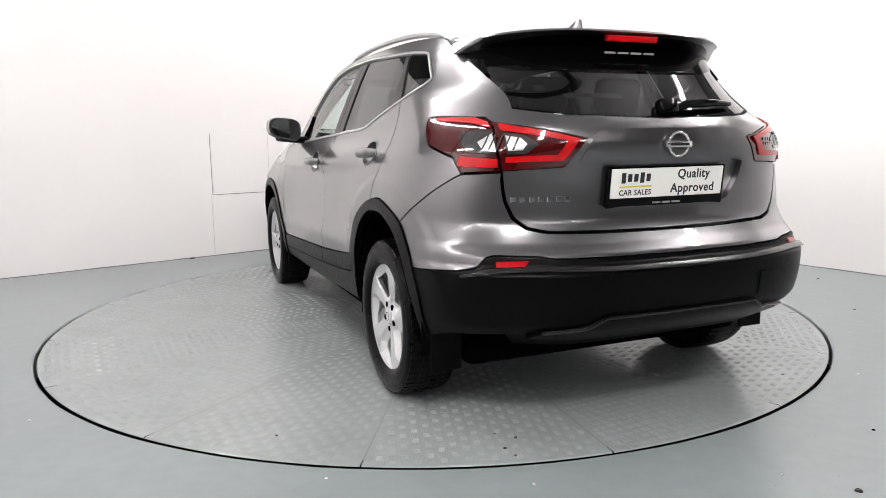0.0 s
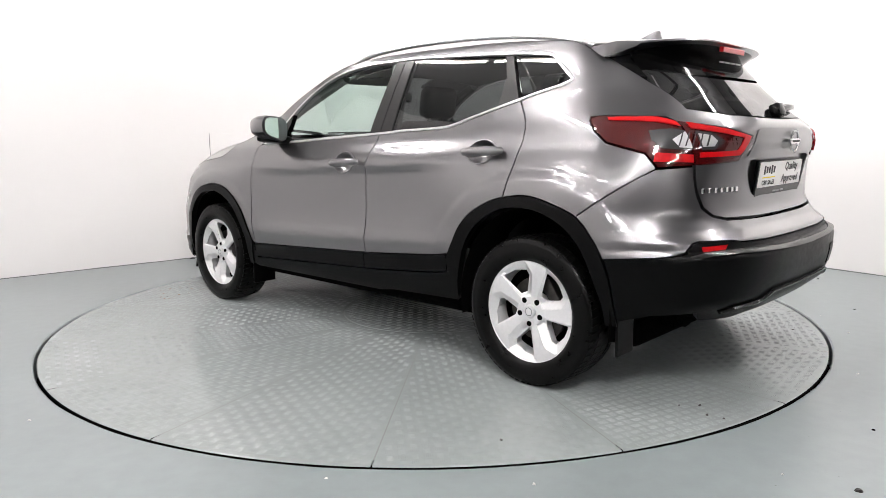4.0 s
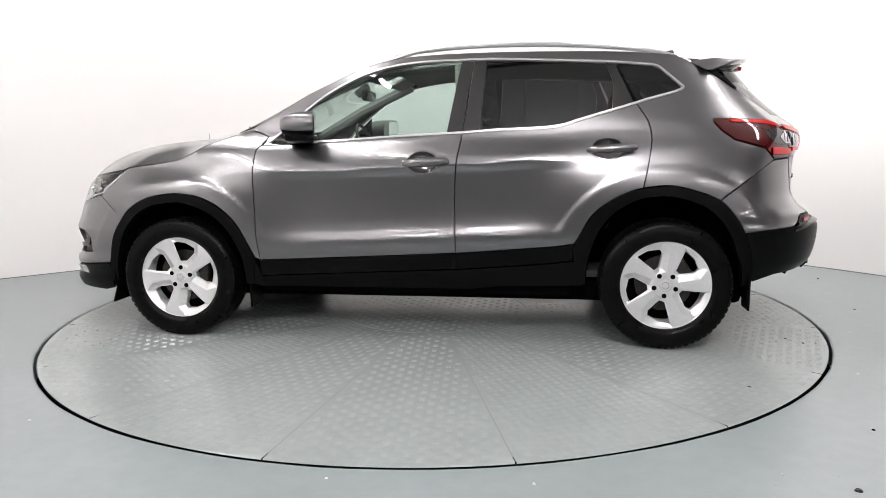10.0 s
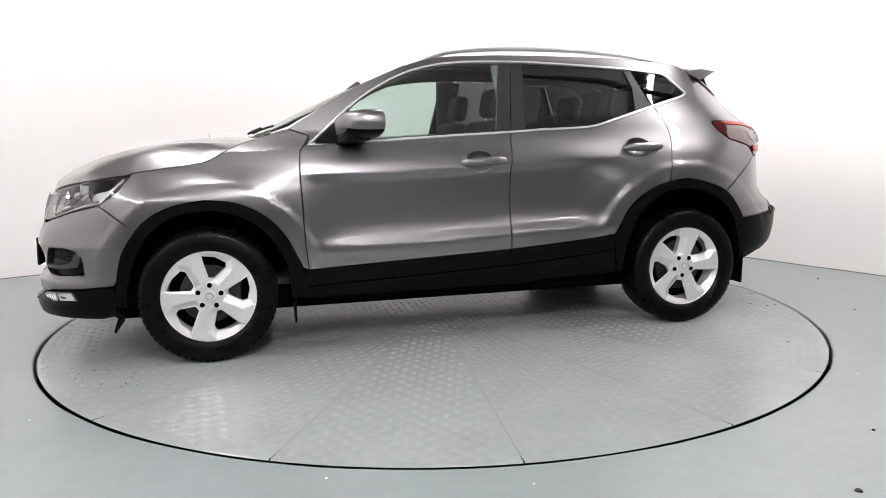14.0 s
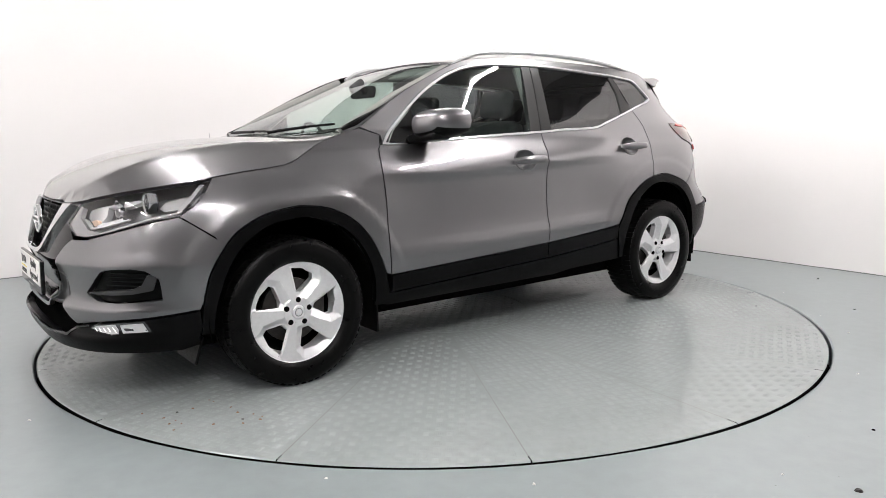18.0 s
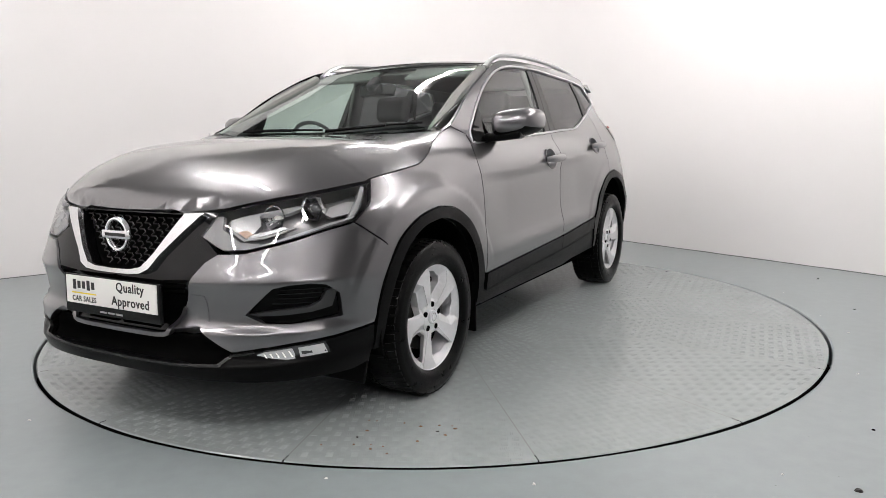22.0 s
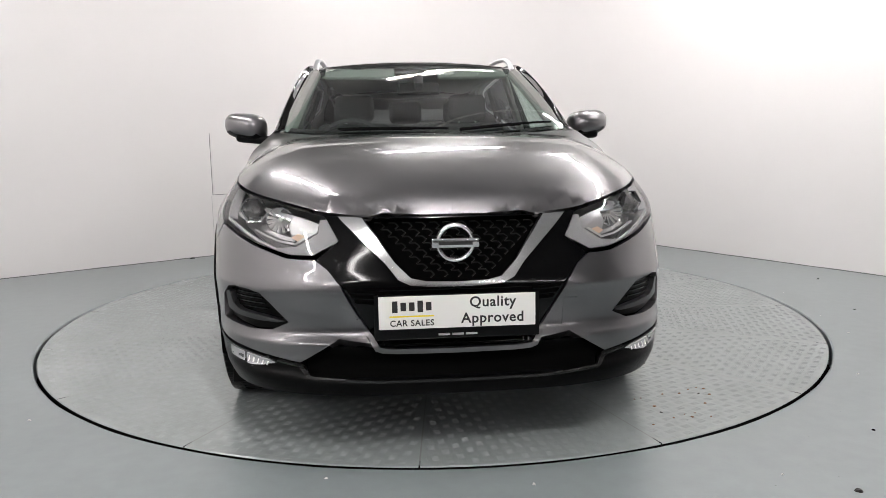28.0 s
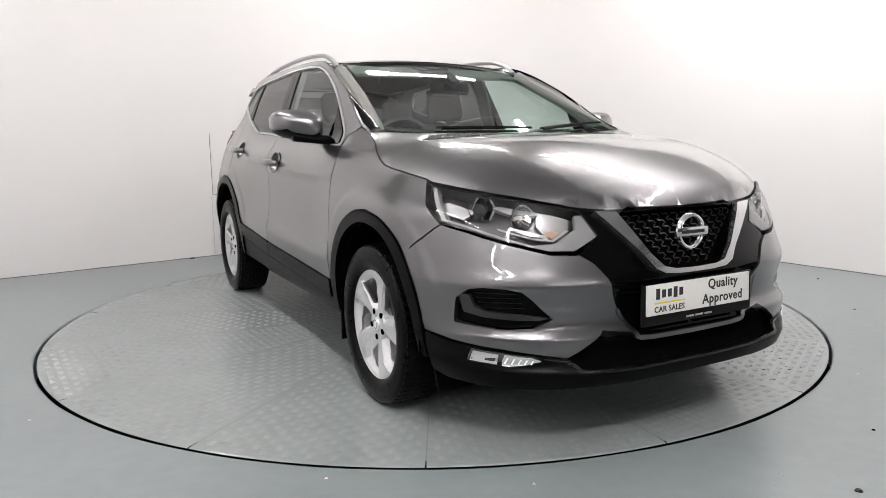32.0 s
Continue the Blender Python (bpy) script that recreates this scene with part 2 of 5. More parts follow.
def on_side(a, b):
    return np.stack([a, half_width(a, b), b], 1)


def on_front(s, z):
    g, q = np.sign(s), np.abs(s)
    a, p = np.interp(q, SF, AF), POW(z)
    x = X0 + (NOSE(z) - X0) * np.cos(a) ** (2 / p)
    return np.stack([x, g * side_width(x, z) * np.sin(a) ** (2 / p), z], 1)


def on_rear(s, z):
    g, q = np.sign(s), np.abs(s)
    a, p = np.interp(q, SR, AR), RPOW(z)
    x = -X0 + (TAIL(z) + X0) * np.cos(a) ** (2 / p)
    return np.stack([x, g * side_width(x, z) * np.sin(a) ** (2 / p), z], 1)


def end_s(kind, y=None, z=0.5, x=None):
    """The place round the end (front or rear) of a point known by y or by x at height z."""
    S, CX, CY, m = (SF, CXF, CYF, on_front) if kind == "f" else (SR, CXR, CYR, on_rear)
    s = np.linspace(0, S[-1], 900)
    p = m(s, np.full_like(s, z))
    if x is not None:
        return float(s[np.argmin(np.abs(p[:, 0] - x))])
    return float(s[np.argmin(np.abs(p[:, 1] - y))])


def fs(*pts):
    """Front places from (y, z), or (x, z) where the number is above 1.2."""
    return [(end_s("f", None, z, a) if a > 1.2 else end_s("f", a, z), z) for a, z in pts]


def rs(*pts):
    return [(end_s("r", None, z, a) if a < -1.2 else end_s("r", a, z), z) for a, z in pts]


BONNET = spl([0.9, 1.0, 1.12, 1.25, 1.41, 1.59, 1.77, 1.95, 2.03, 2.08, 2.108, 2.122], [1.13, 1.124, 1.114, 1.110, 1.102, 1.082, 1.044, 0.978, 0.938, 0.902, 0.862, 0.836])
WINGTOP = [(1.645, 0.940), (1.54, 0.955), (1.43, 0.968), (1.323, 0.984), (1.279, 1.000), (1.22, 1.032), (1.161, 1.064), (1.088, 1.090), (0.99, 1.120), (0.90, 1.142)]
LAMPTOP = [(0.80, 0.938), (0.77, 0.926), (0.70, 0.905), (0.581, 0.879), (0.50, 0.860), (0.432, 0.847), (0.365, 0.840), (0.30, 0.837), (0.15, 0.836), (0.0, 0.836)]


def bonnet_edge():
    out = [(x, float(half_width(np.array([x]), np.array([z]))[0]), z) for x, z in WINGTOP[::-1]]
    top = spl([q[0] for q in LAMPTOP[::-1]], [q[1] for q in LAMPTOP[::-1]])
    for y in np.linspace(0.80, 0.0, 41):
        z = float(top(y))
        p = on_front(np.array([end_s("f", y, z)]), np.array([z]))[0]
        if p[0] > out[-1][0] + 0.0012:
            out.append(tuple(float(c) for c in p))
    if out[-1][1] > 0.001:
        out.append((out[-1][0] + 0.002, 0.0, LAMPTOP[-1][1]))
    return out


BRIM = bonnet_edge()
BEDGE = spl([p[0] for p in BRIM], [max(p[1], 0.02) for p in BRIM])
BDROP = spl([p[0] for p in BRIM], [max(float(BONNET(p[0])) - p[2], 0.0) for p in BRIM])
ROOF = spl([-1.9, -1.75, -1.5, -1.2, -0.8, -0.4, -0.1, 0.1, 0.2, 0.35, 0.6, 0.85, 1.1, 1.25], [1.475, 1.49, 1.522, 1.548, 1.566, 1.570, 1.558, 1.535, 1.512, 1.457, 1.350, 1.233, 1.107, 1.03])
REDGE = spl([-1.9, -1.5, -1.1, 0.0, 0.3, 0.8, 1.2], [0.56, 0.575, 0.59, 0.60, 0.615, 0.675, 0.73])
RDROP = spl([-1.9, -1.5, -1.0, 0.0, 0.2, 0.5, 0.9, 1.2], [0.04, 0.045, 0.045, 0.04, 0.036, 0.045, 0.03, 0.01])


CREASE = spl([1.0, 1.3, 1.72, 1.86, 1.97, 2.08, 2.12], [0.66, 0.60, 0.51, 0.465, 0.42, 0.36, 0.333])


def eased(f, width=0.30, n=139):
    """A curve smoothed over a stretch of the car's length."""
    xs = np.linspace(0.9, 2.122, n)
    v = f(xs)
    k = max(1, int(width / (xs[1] - xs[0])))
    win = np.hanning(2 * k + 1)
    v = np.convolve(np.concatenate([np.full(k, v[0]), v, np.full(k, v[-1])]), win / win.sum(), "valid")
    return spl(xs[::6], v[::6])


BEDGE_S, BDROP_S = eased(BEDGE, 0.10), eased(BDROP, 0.20)


def on_bonnet(x, y):
    """The bonnet: a smooth crown with a soft crease on each side, drawn down to its real edge close to the rim."""
    ya, a = np.maximum(BEDGE(x), 0.22), np.abs(y)
    ye = np.maximum(BEDGE_S(x), 0.22)
    w, k = 0.45 * soft(1.85, 2.08, x), 0.66 * soft(1.02, 1.40, x)

    def shape(q):
        yc = np.minimum(CREASE(x), 0.86 * ye)
        out = np.clip((q - yc) / np.maximum(ye - yc, 1e-4), 0, 1.3)
        out = (np.sqrt(out * out + 0.0009) - 0.03) / 0.9705
        r = q / ye
        return BDROP_S(x) * ((1 - w) * ((1 - k) * (0.75 * r ** 2 + 0.25 * r ** 4) + k * (0.42 * np.maximum(out, 0) + 0.58 * np.maximum(out, 0) ** 2.4)) + w * (0.5 * r ** 2 + 0.5 * r ** 4))

    drop = shape(a) + (BDROP(x) - shape(ya)) * (a / ya) ** 4
    return np.stack([x, y, BONNET(x) - drop], 1)


def on_roof(x, y):
    return np.stack([x, y, ROOF(x) - RDROP(x) * (np.abs(y) / REDGE(x)) ** 2], 1)


def inside(P, poly):
    x, y = P[:, 0], P[:, 1]
    r = np.zeros(len(P), bool)
    q = np.array(poly)
    for (x1, y1), (x2, y2) in zip(q, np.roll(q, -1, 0)):
        c = ((y1 > y) != (y2 > y)) & (x < (x2 - x1) * (y - y1) / (y2 - y1 + 1e-12) + x1)
        r ^= c
    return r


def area2(p):
    q = np.array(p)
    n = np.roll(q, -1, 0)
    return (q[:, 0] * n[:, 1] - n[:, 0] * q[:, 1]).sum()


def panel(name, poly, form, material, parent, label="", off=0.0, thick=0.03, res=0.03, inset=0.003, holes=(), sym=False, side=1, dome=0.0):
    """A sheet of the body: an outline in the form's two coordinates, laid on the form, with turned-in edges.
    sym: the outline is the left half and is mirrored into the same mesh; side=-1: the mirrored sheet."""
    loops = []
    for k, lp in enumerate([poly, *holes]):
        lp = list(lp)
        if (area2(lp) > 0) == (k > 0):
            lp = lp[::-1]
        out = []
        for (a, b), (c, d) in zip(lp, lp[1:] + lp[:1]):
            n = max(1, int(math.hypot(c - a, d - b) / res + 0.5))
            out += [(a + (c - a) * i / n, b + (d - b) * i / n) for i in range(n)]
        q = np.array(out)
        q = q[np.hypot(*(q - np.roll(q, 1, 0)).T) > 1e-5]
        axis = 1 if form in (on_bonnet, on_roof) else 0
        mid = np.abs(q[:, axis]) < 1e-6 if sym else np.zeros(len(q), bool)
        if inset:
            d = np.roll(q, -1, 0) - np.roll(q, 1, 0)
            nrm = np.stack([-d[:, 1], d[:, 0]], 1) / np.maximum(np.hypot(d[:, 0], d[:, 1]), 1e-9)[:, None]
            qi = q + nrm * inset
            if sym:
                qi[mid, axis] = 0
            q = qi
        loops.append(q)
    allp = np.concatenate(loops)
    lo, hi = loops[0].min(0), loops[0].max(0)
    gx, gy = np.meshgrid(np.arange(lo[0] + res / 2, hi[0], res), np.arange(lo[1] + res / 2, hi[1], res))
    gx[1::2] += res / 2
    G = np.stack([gx.ravel(), gy.ravel()], 1)
    if len(G):
        ok = inside(G, loops[0])
        for h in loops[1:]:
            ok &= ~inside(G, h)
        for i in range(len(G)):
            if ok[i] and ((allp - G[i]) ** 2).sum(1).min() < (0.42 * res) ** 2:
                ok[i] = False
        G = G[ok]
    pts = [Vector(p) for p in allp] + [Vector(p) for p in G]
    edges, k = [], 0
    for q in loops:
        edges += [(k + i, k + (i + 1) % len(q)) for i in range(len(q))]
        k += len(q)
    v2, e2, f2, _, _, _ = delaunay_2d_cdt(pts, edges, [], 0, 1e-7)
    V = np.array([tuple(v) for v in v2])
    F = np.array([f for f in f2 if len(f) == 3])
    C = V[F].mean(1)
    keep = inside(C, loops[0])
    for h in loops[1:]:
        keep &= ~inside(C, h)
    F = F[keep]
    e = 1e-3
    P = form(V[:, 0], V[:, 1])
    du = form(V[:, 0] + e, V[:, 1]) - form(V[:, 0] - e, V[:, 1])
    dv = form(V[:, 0], V[:, 1] + e) - form(V[:, 0], V[:, 1] - e)
    N = np.cross(du, dv)
    N /= np.maximum(np.linalg.norm(N, axis=1), 1e-12)[:, None]
    ctr = np.array([0.0, 0.0, 0.6])
    if (N * (P - ctr)).sum() < 0:
        N = -N
    if dome:
        dist = np.array([np.sqrt(((allp - v) ** 2).sum(1).min()) for v in V])
        lift = off + dome * (1 - np.exp(-dist / 0.02))
    else:
        lift = np.full(len(V), off)
    P = P + N * lift[:, None]
    fn = np.cross(P[F[:, 1]] - P[F[:, 0]], P[F[:, 2]] - P[F[:, 0]])
    flip = (fn * N[F[:, 0]]).sum(1) < 0
    F[flip] = F[flip][:, ::-1]
    cnt = {}
    for f in F:
        for a, b in ((f[0], f[1]), (f[1], f[2]), (f[2], f[0])):
            cnt[(a, b)] = 1
    rim = [(a, b) for a, b in cnt if (b, a) not in cnt]
    if sym:
        axis = 1 if form in (on_bonnet, on_roof) else 0
        rim = [(a, b) for a, b in rim if not (abs(V[a, axis]) < 2e-5 and abs(V[b, axis]) < 2e-5)]
    ids = sorted({i for ab in rim for i in ab})
    n0, r = len(P), len(ids)
    at = {i: k for k, i in enumerate(ids)}
    inner = P[ids] - N[ids] * thick
    side_n = np.zeros((r, 3))
    for a, b in rim:
        t = P[b] - P[a]
        s = np.cross(t, N[a])
        s /= max(np.linalg.norm(s), 1e-9)
        side_n[at[a]] += s
        side_n[at[b]] += s
    side_n /= np.maximum(np.linalg.norm(side_n, axis=1), 1e-9)[:, None]
    verts = np.concatenate([P, P[ids], inner])
    norms = np.concatenate([N, side_n, side_n])
    faces = [tuple(int(i) for i in f) for f in F]
    for a, b in rim:
        faces.append((n0 + at[b], n0 + at[a], n0 + r + at[a], n0 + r + at[b]))
    if sym or side < 0:
        mv, mn = verts * [1, -1, 1], norms * [1, -1, 1]
        mf = [tuple(i for i in f[::-1]) for f in faces]
        if sym:
            k = len(verts)
            verts, norms = np.concatenate([verts, mv]), np.concatenate([norms, mn])
            faces += [tuple(i + k for i in f) for f in mf]
        else:
            verts, norms, faces = mv, mn, mf
    return link_mesh(name, verts, faces, material, parent, label, True, norms)


def both(name, poly, form, material, parent, label="", **kw):
    return [panel(name, poly, form, material, parent, label, side=s, **kw) for s in (1, -1)]

# ---- the room ----
FLOORM = vary(mat("grey_green_floor_paint", (0.230, 0.260, 0.264), 0.29, ior=1.55), 1.3, 0.08, 0.02, 0.06, 90, second=0.05, second_scale=14)


def chips(m, scale, limit, dark):
    """Sparse small dark chips in a painted surface."""
    nt = m.node_tree
    b = nt.nodes["Principled BSDF"]
    co = nt.nodes.new("ShaderNodeTexCoord")
    n = nt.nodes.new("ShaderNodeTexNoise")
    n.inputs["Scale"].default_value, n.inputs["Detail"].default_value, n.inputs["Roughness"].default_value = scale, 3.0, 0.6
    nt.links.new(co.outputs["Object"], n.inputs["Vector"])
    r = nt.nodes.new("ShaderNodeMapRange")
    r.inputs["From Min"].default_value, r.inputs["From Max"].default_value = limit, limit + 0.02
    r.inputs["To Min"].default_value, r.inputs["To Max"].default_value = 1.0, dark
    nt.links.new(n.outputs["Fac"], r.inputs["Value"])
    mx = nt.nodes.new("ShaderNodeMix")
    mx.data_type, mx.blend_type = "RGBA", "MULTIPLY"
    mx.inputs["Factor"].default_value = 1
    nt.links.new(b.inputs["Base Color"].links[0].from_socket, mx.inputs[6])
    nt.links.new(r.outputs["Result"], mx.inputs[7])
    nt.links.new(mx.outputs[2], b.inputs["Base Color"])
    return m


chips(FLOORM, 22.0, 0.745, 0.45)
PLATEM = vary(mat("painted_tread_plate", (0.275, 0.300, 0.302), 0.20, ior=1.6), 2.0, 0.07, 0.02, 0.05, 120, second=0.05, second_scale=25)
WORNM = vary(mat("worn_tread_bar", (0.275, 0.300, 0.302), 0.20, ior=1.6), 2.0, 0.07, 0.02, second=0.05, second_scale=25)
WALLM = vary(mat("white_wall_paint", (0.752, 0.735, 0.730), 0.7, spec=0.3), 1.2, 0.015, bump=0.05, bump_scale=60)
CEILM = vary(mat("grey_ceiling", (0.36, 0.36, 0.36), 0.8), 2, 0.1)
BACKM = vary(mat("dark_grey_back_wall", (0.03, 0.03, 0.03), 0.8), 1, 0.15)
PALEJOINT = mat("pale_joint", (0.5, 0.5, 0.5), 0.8)
JOINT = mat("dark_joint", (0.16, 0.17, 0.17), 0.8)
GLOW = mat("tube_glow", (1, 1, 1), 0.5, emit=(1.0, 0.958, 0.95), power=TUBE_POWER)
FILLM = mat("fill_glow", (1, 1, 1), 0.5, emit=(1.0, 0.958, 0.952), power=FILL_POWER)
WALL_TOP = 2.85
TABLE_R, HOLE_R = 2.25, 2.266


def build_floor():
    verts, faces, n = [], [], 144
    for r, z in ((HOLE_R, -0.12), (HOLE_R, -0.006), (HOLE_R + 0.008, 0.0), (3.0, 0), (4.5, 0), (7, 0), (20, 0)):
        for k in range(n):
            a = 2 * math.pi * k / n
            w = 0.004 * noise.noise((math.cos(a) * 9, math.sin(a) * 9, 1.0)) if r < 2.4 else 0
            verts.append(((r + w) * math.cos(a), (r + w) * math.sin(a), z))
    for i in range(6):
        for k in range(n):
            a, b = i * n + k, i * n + (k + 1) % n
            faces.append((a, a + n, b + n, b))
    tagged(link_mesh("floor", verts, faces, FLOORM, None, "", False), "grey-green painted concrete floor with scuffs", "floor", kind="structure")
    verts = [(2.6 * math.cos(2 * math.pi * k / 64), 2.6 * math.sin(2 * math.pi * k / 64), -0.12) for k in range(64)]
    tagged(link_mesh("pit_floor", verts, [tuple(range(64))], DARK, None, "", False), "dark pit under the turntable", "floor", kind="structure")


def build_walls():
    corner, u, v = Vector((0.829, 4.47, 0)), Vector((-1, -0.742, 0)).normalized(), Vector((1, -1.40, 0)).normalized()
    rad = 1.25
    half = math.acos(u.dot(v)) / 2
    t = rad / math.tan(half)
    c = corner + (u + v).normalized() * rad / math.sin(half)
    line = [corner + u * 6.4] + [corner + u * (6.0 - 0.1 * k) for k in range(int((6.0 - t) / 0.1))] + [corner + u * t]
    a0, a1 = (corner + u * t - c), (corner + v * t - c)
    for k in range(1, 16):
        line.append(c + a0.normalized().slerp(a1.normalized(), k / 16) * rad)
    line += [corner + v * t] + [corner + v * (t + 0.1 + 0.1 * k) for k in range(int((6.0 - t) / 0.1))] + [corner + v * 11]
    rings = []
    for i, p in enumerate(line):
        d = (line[min(i + 1, len(line) - 1)] - line[max(i - 1, 0)]).normalized()
        rings.append((p, Vector((-d.y, d.x, 0))))
    verts, faces = [], []
    for k in range(4):
        b = len(verts)
        for p, n in rings:
            c = [(p, -0.01), (p, WALL_TOP), (p + n * 0.12, WALL_TOP), (p + n * 0.12, -0.01)]
            for q, z in (c[k], c[(k + 1) % 4]):
                verts.append((q.x, q.y, z))
        for i in range(len(rings) - 1):
            faces.append((b + 2 * i, b + 2 * i + 1, b + 2 * i + 3, b + 2 * i + 2))
    w = link_mesh("wall_back", verts, faces, WALLM)
    tagged(w, "white painted studio wall curving round the corner", "wall", kind="structure")
    # Unseen dark band above the white wall, added to darken the car's reflections.
    verts, faces = [], []
    for p, n in rings:
        verts += [tuple(p + n * 0.125 + Vector((0, 0, 0.0))), tuple(p + n * 0.125 + Vector((0, 0, CEIL)))]
    for i in range(len(rings) - 1):
        faces.append((2 * i, 2 * i + 1, 2 * i + 3, 2 * i + 2))
    tagged(link_mesh("wall_outer", verts, faces, BACKM), "added unseen dark wall above the white one, darkening reflections", "wall", kind="structure")
    verts, faces = [], []
    for i, (p, n) in enumerate(rings):
        h = 0.007 + 0.003 * noise.noise((p.x * 5, p.y * 5, 2.0))
        for d, z in ((-0.006, 0.0005), (-0.005, h), (0.0, h)):
            q = p + n * d
            verts.append((q.x, q.y, z))
    for i in range(len(rings) - 1):
        for k in range(2):
            faces.append((3 * i + k, 3 * i + k + 1, 3 * i + k + 4, 3 * i + k + 3))
    tagged(link_mesh("trim", verts, faces, JOINT, None, "", False), "dark dirty joint along the foot of the wall", "trim", kind="structure")
    ends = [line[0], line[-1]]
    a, b = ends[0], ends[1]
    # The white west wall is unseen, set close to bounce light onto the doors.
    for name, p, q in (("wall_bounce_west", a, Vector((-6.0, -14.0, 0))), ("wall_south", Vector((-6.0, -14.0, 0)), Vector((12.0, -14.0, 0))), ("wall_east", Vector((12.0, -14.0, 0)), b)):
        d = q - p
        bm = boxed((d.length, 0.12, CEIL + 0.02), (0, 0, 0))
        ob = part(name, bm, {"wall_bounce_west": WALLM, "wall_south": BACKM, "wall_east": BACKM}[name])
        m = (p + q) / 2
        ob.matrix_world = Matrix.Translation((m.x, m.y, CEIL / 2)) @ Matrix.Rotation(math.atan2(d.y, d.x), 4, "Z")
        tagged(ob, {"wall_bounce_west": "added unseen white wall", "wall_south": "plain dark grey wall", "wall_east": "plain dark grey wall"}[name] + " of the hall", "wall", kind="structure")
    ce = part("ceiling", boxed((28, 28, 0.1), (1, -3, CEIL + 0.05)), CEILM)
    tagged(ce, "pale grey painted ceiling", "ceiling", kind="structure")


def wall_spot(along, z, out=0.0):
    d, n = Vector((1, 0.742, 0)).normalized(), Vector((0.742, -1, 0)).normalized()
    p = Vector((-2.58, 1.94, 0)) + d * along + n * out
    return Vector((p.x, p.y, z))


def build_hatch():
    root = new("access_panel")
    tagged(root, "white access panel set flush in the white wall", "wall panel")
    def slab(name, a0, a1, z0, z1, t, m):
        bm = boxed((a1 - a0, t, z1 - z0), (0, 0, 0), 0.001)
        ob = part(name, bm, m, root)
        c = wall_spot((a0 + a1) / 2, (z0 + z1) / 2, t / 2 - 0.001)
        ob.matrix_world = Matrix.Translation(c) @ Matrix.Rotation(math.atan2(0.742, 1), 4, "Z")
    slab("panel", 0.616, 1.180, 0.588, 1.158, 0.006, WALLM)
    slab("joint", 0.606, 1.190, 0.581, 0.586, 0.003, JOINT)
    slab("joint", 0.606, 0.611, 0.586, 1.163, 0.003, JOINT)
    slab("joint", 1.184, 1.188, 0.586, 1.163, 0.003, PALEJOINT)
    slab("joint", 0.595, 0.599, 0.02, 0.574, 0.003, PALEJOINT)


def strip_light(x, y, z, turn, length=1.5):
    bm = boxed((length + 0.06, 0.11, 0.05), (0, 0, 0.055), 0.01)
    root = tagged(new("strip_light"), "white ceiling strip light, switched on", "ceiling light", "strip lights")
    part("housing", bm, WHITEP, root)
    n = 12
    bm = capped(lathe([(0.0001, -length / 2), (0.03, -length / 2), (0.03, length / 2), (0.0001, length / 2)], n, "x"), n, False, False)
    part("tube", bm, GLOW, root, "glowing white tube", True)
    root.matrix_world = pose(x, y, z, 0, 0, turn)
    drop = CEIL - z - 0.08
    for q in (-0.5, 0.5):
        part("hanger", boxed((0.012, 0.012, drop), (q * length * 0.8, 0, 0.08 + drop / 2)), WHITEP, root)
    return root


def fill_lamp(x, y, z):
    """An added unseen fill lamp on a hanger, tipped down towards the car."""
    root = tagged(new("fill_lamp"), "added unseen fill lamp in a black case, hung from the ceiling", "flood light")
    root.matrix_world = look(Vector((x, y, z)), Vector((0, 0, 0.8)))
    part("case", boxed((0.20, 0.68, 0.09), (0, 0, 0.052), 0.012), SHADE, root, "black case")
    part("lamp_face", boxed((0.14, 0.62, 0.006), (0, 0, 0.002)), FILLM, root, "glowing white face")
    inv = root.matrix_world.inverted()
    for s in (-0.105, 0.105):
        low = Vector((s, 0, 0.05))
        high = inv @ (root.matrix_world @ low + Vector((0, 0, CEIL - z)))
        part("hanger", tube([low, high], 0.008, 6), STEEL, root)


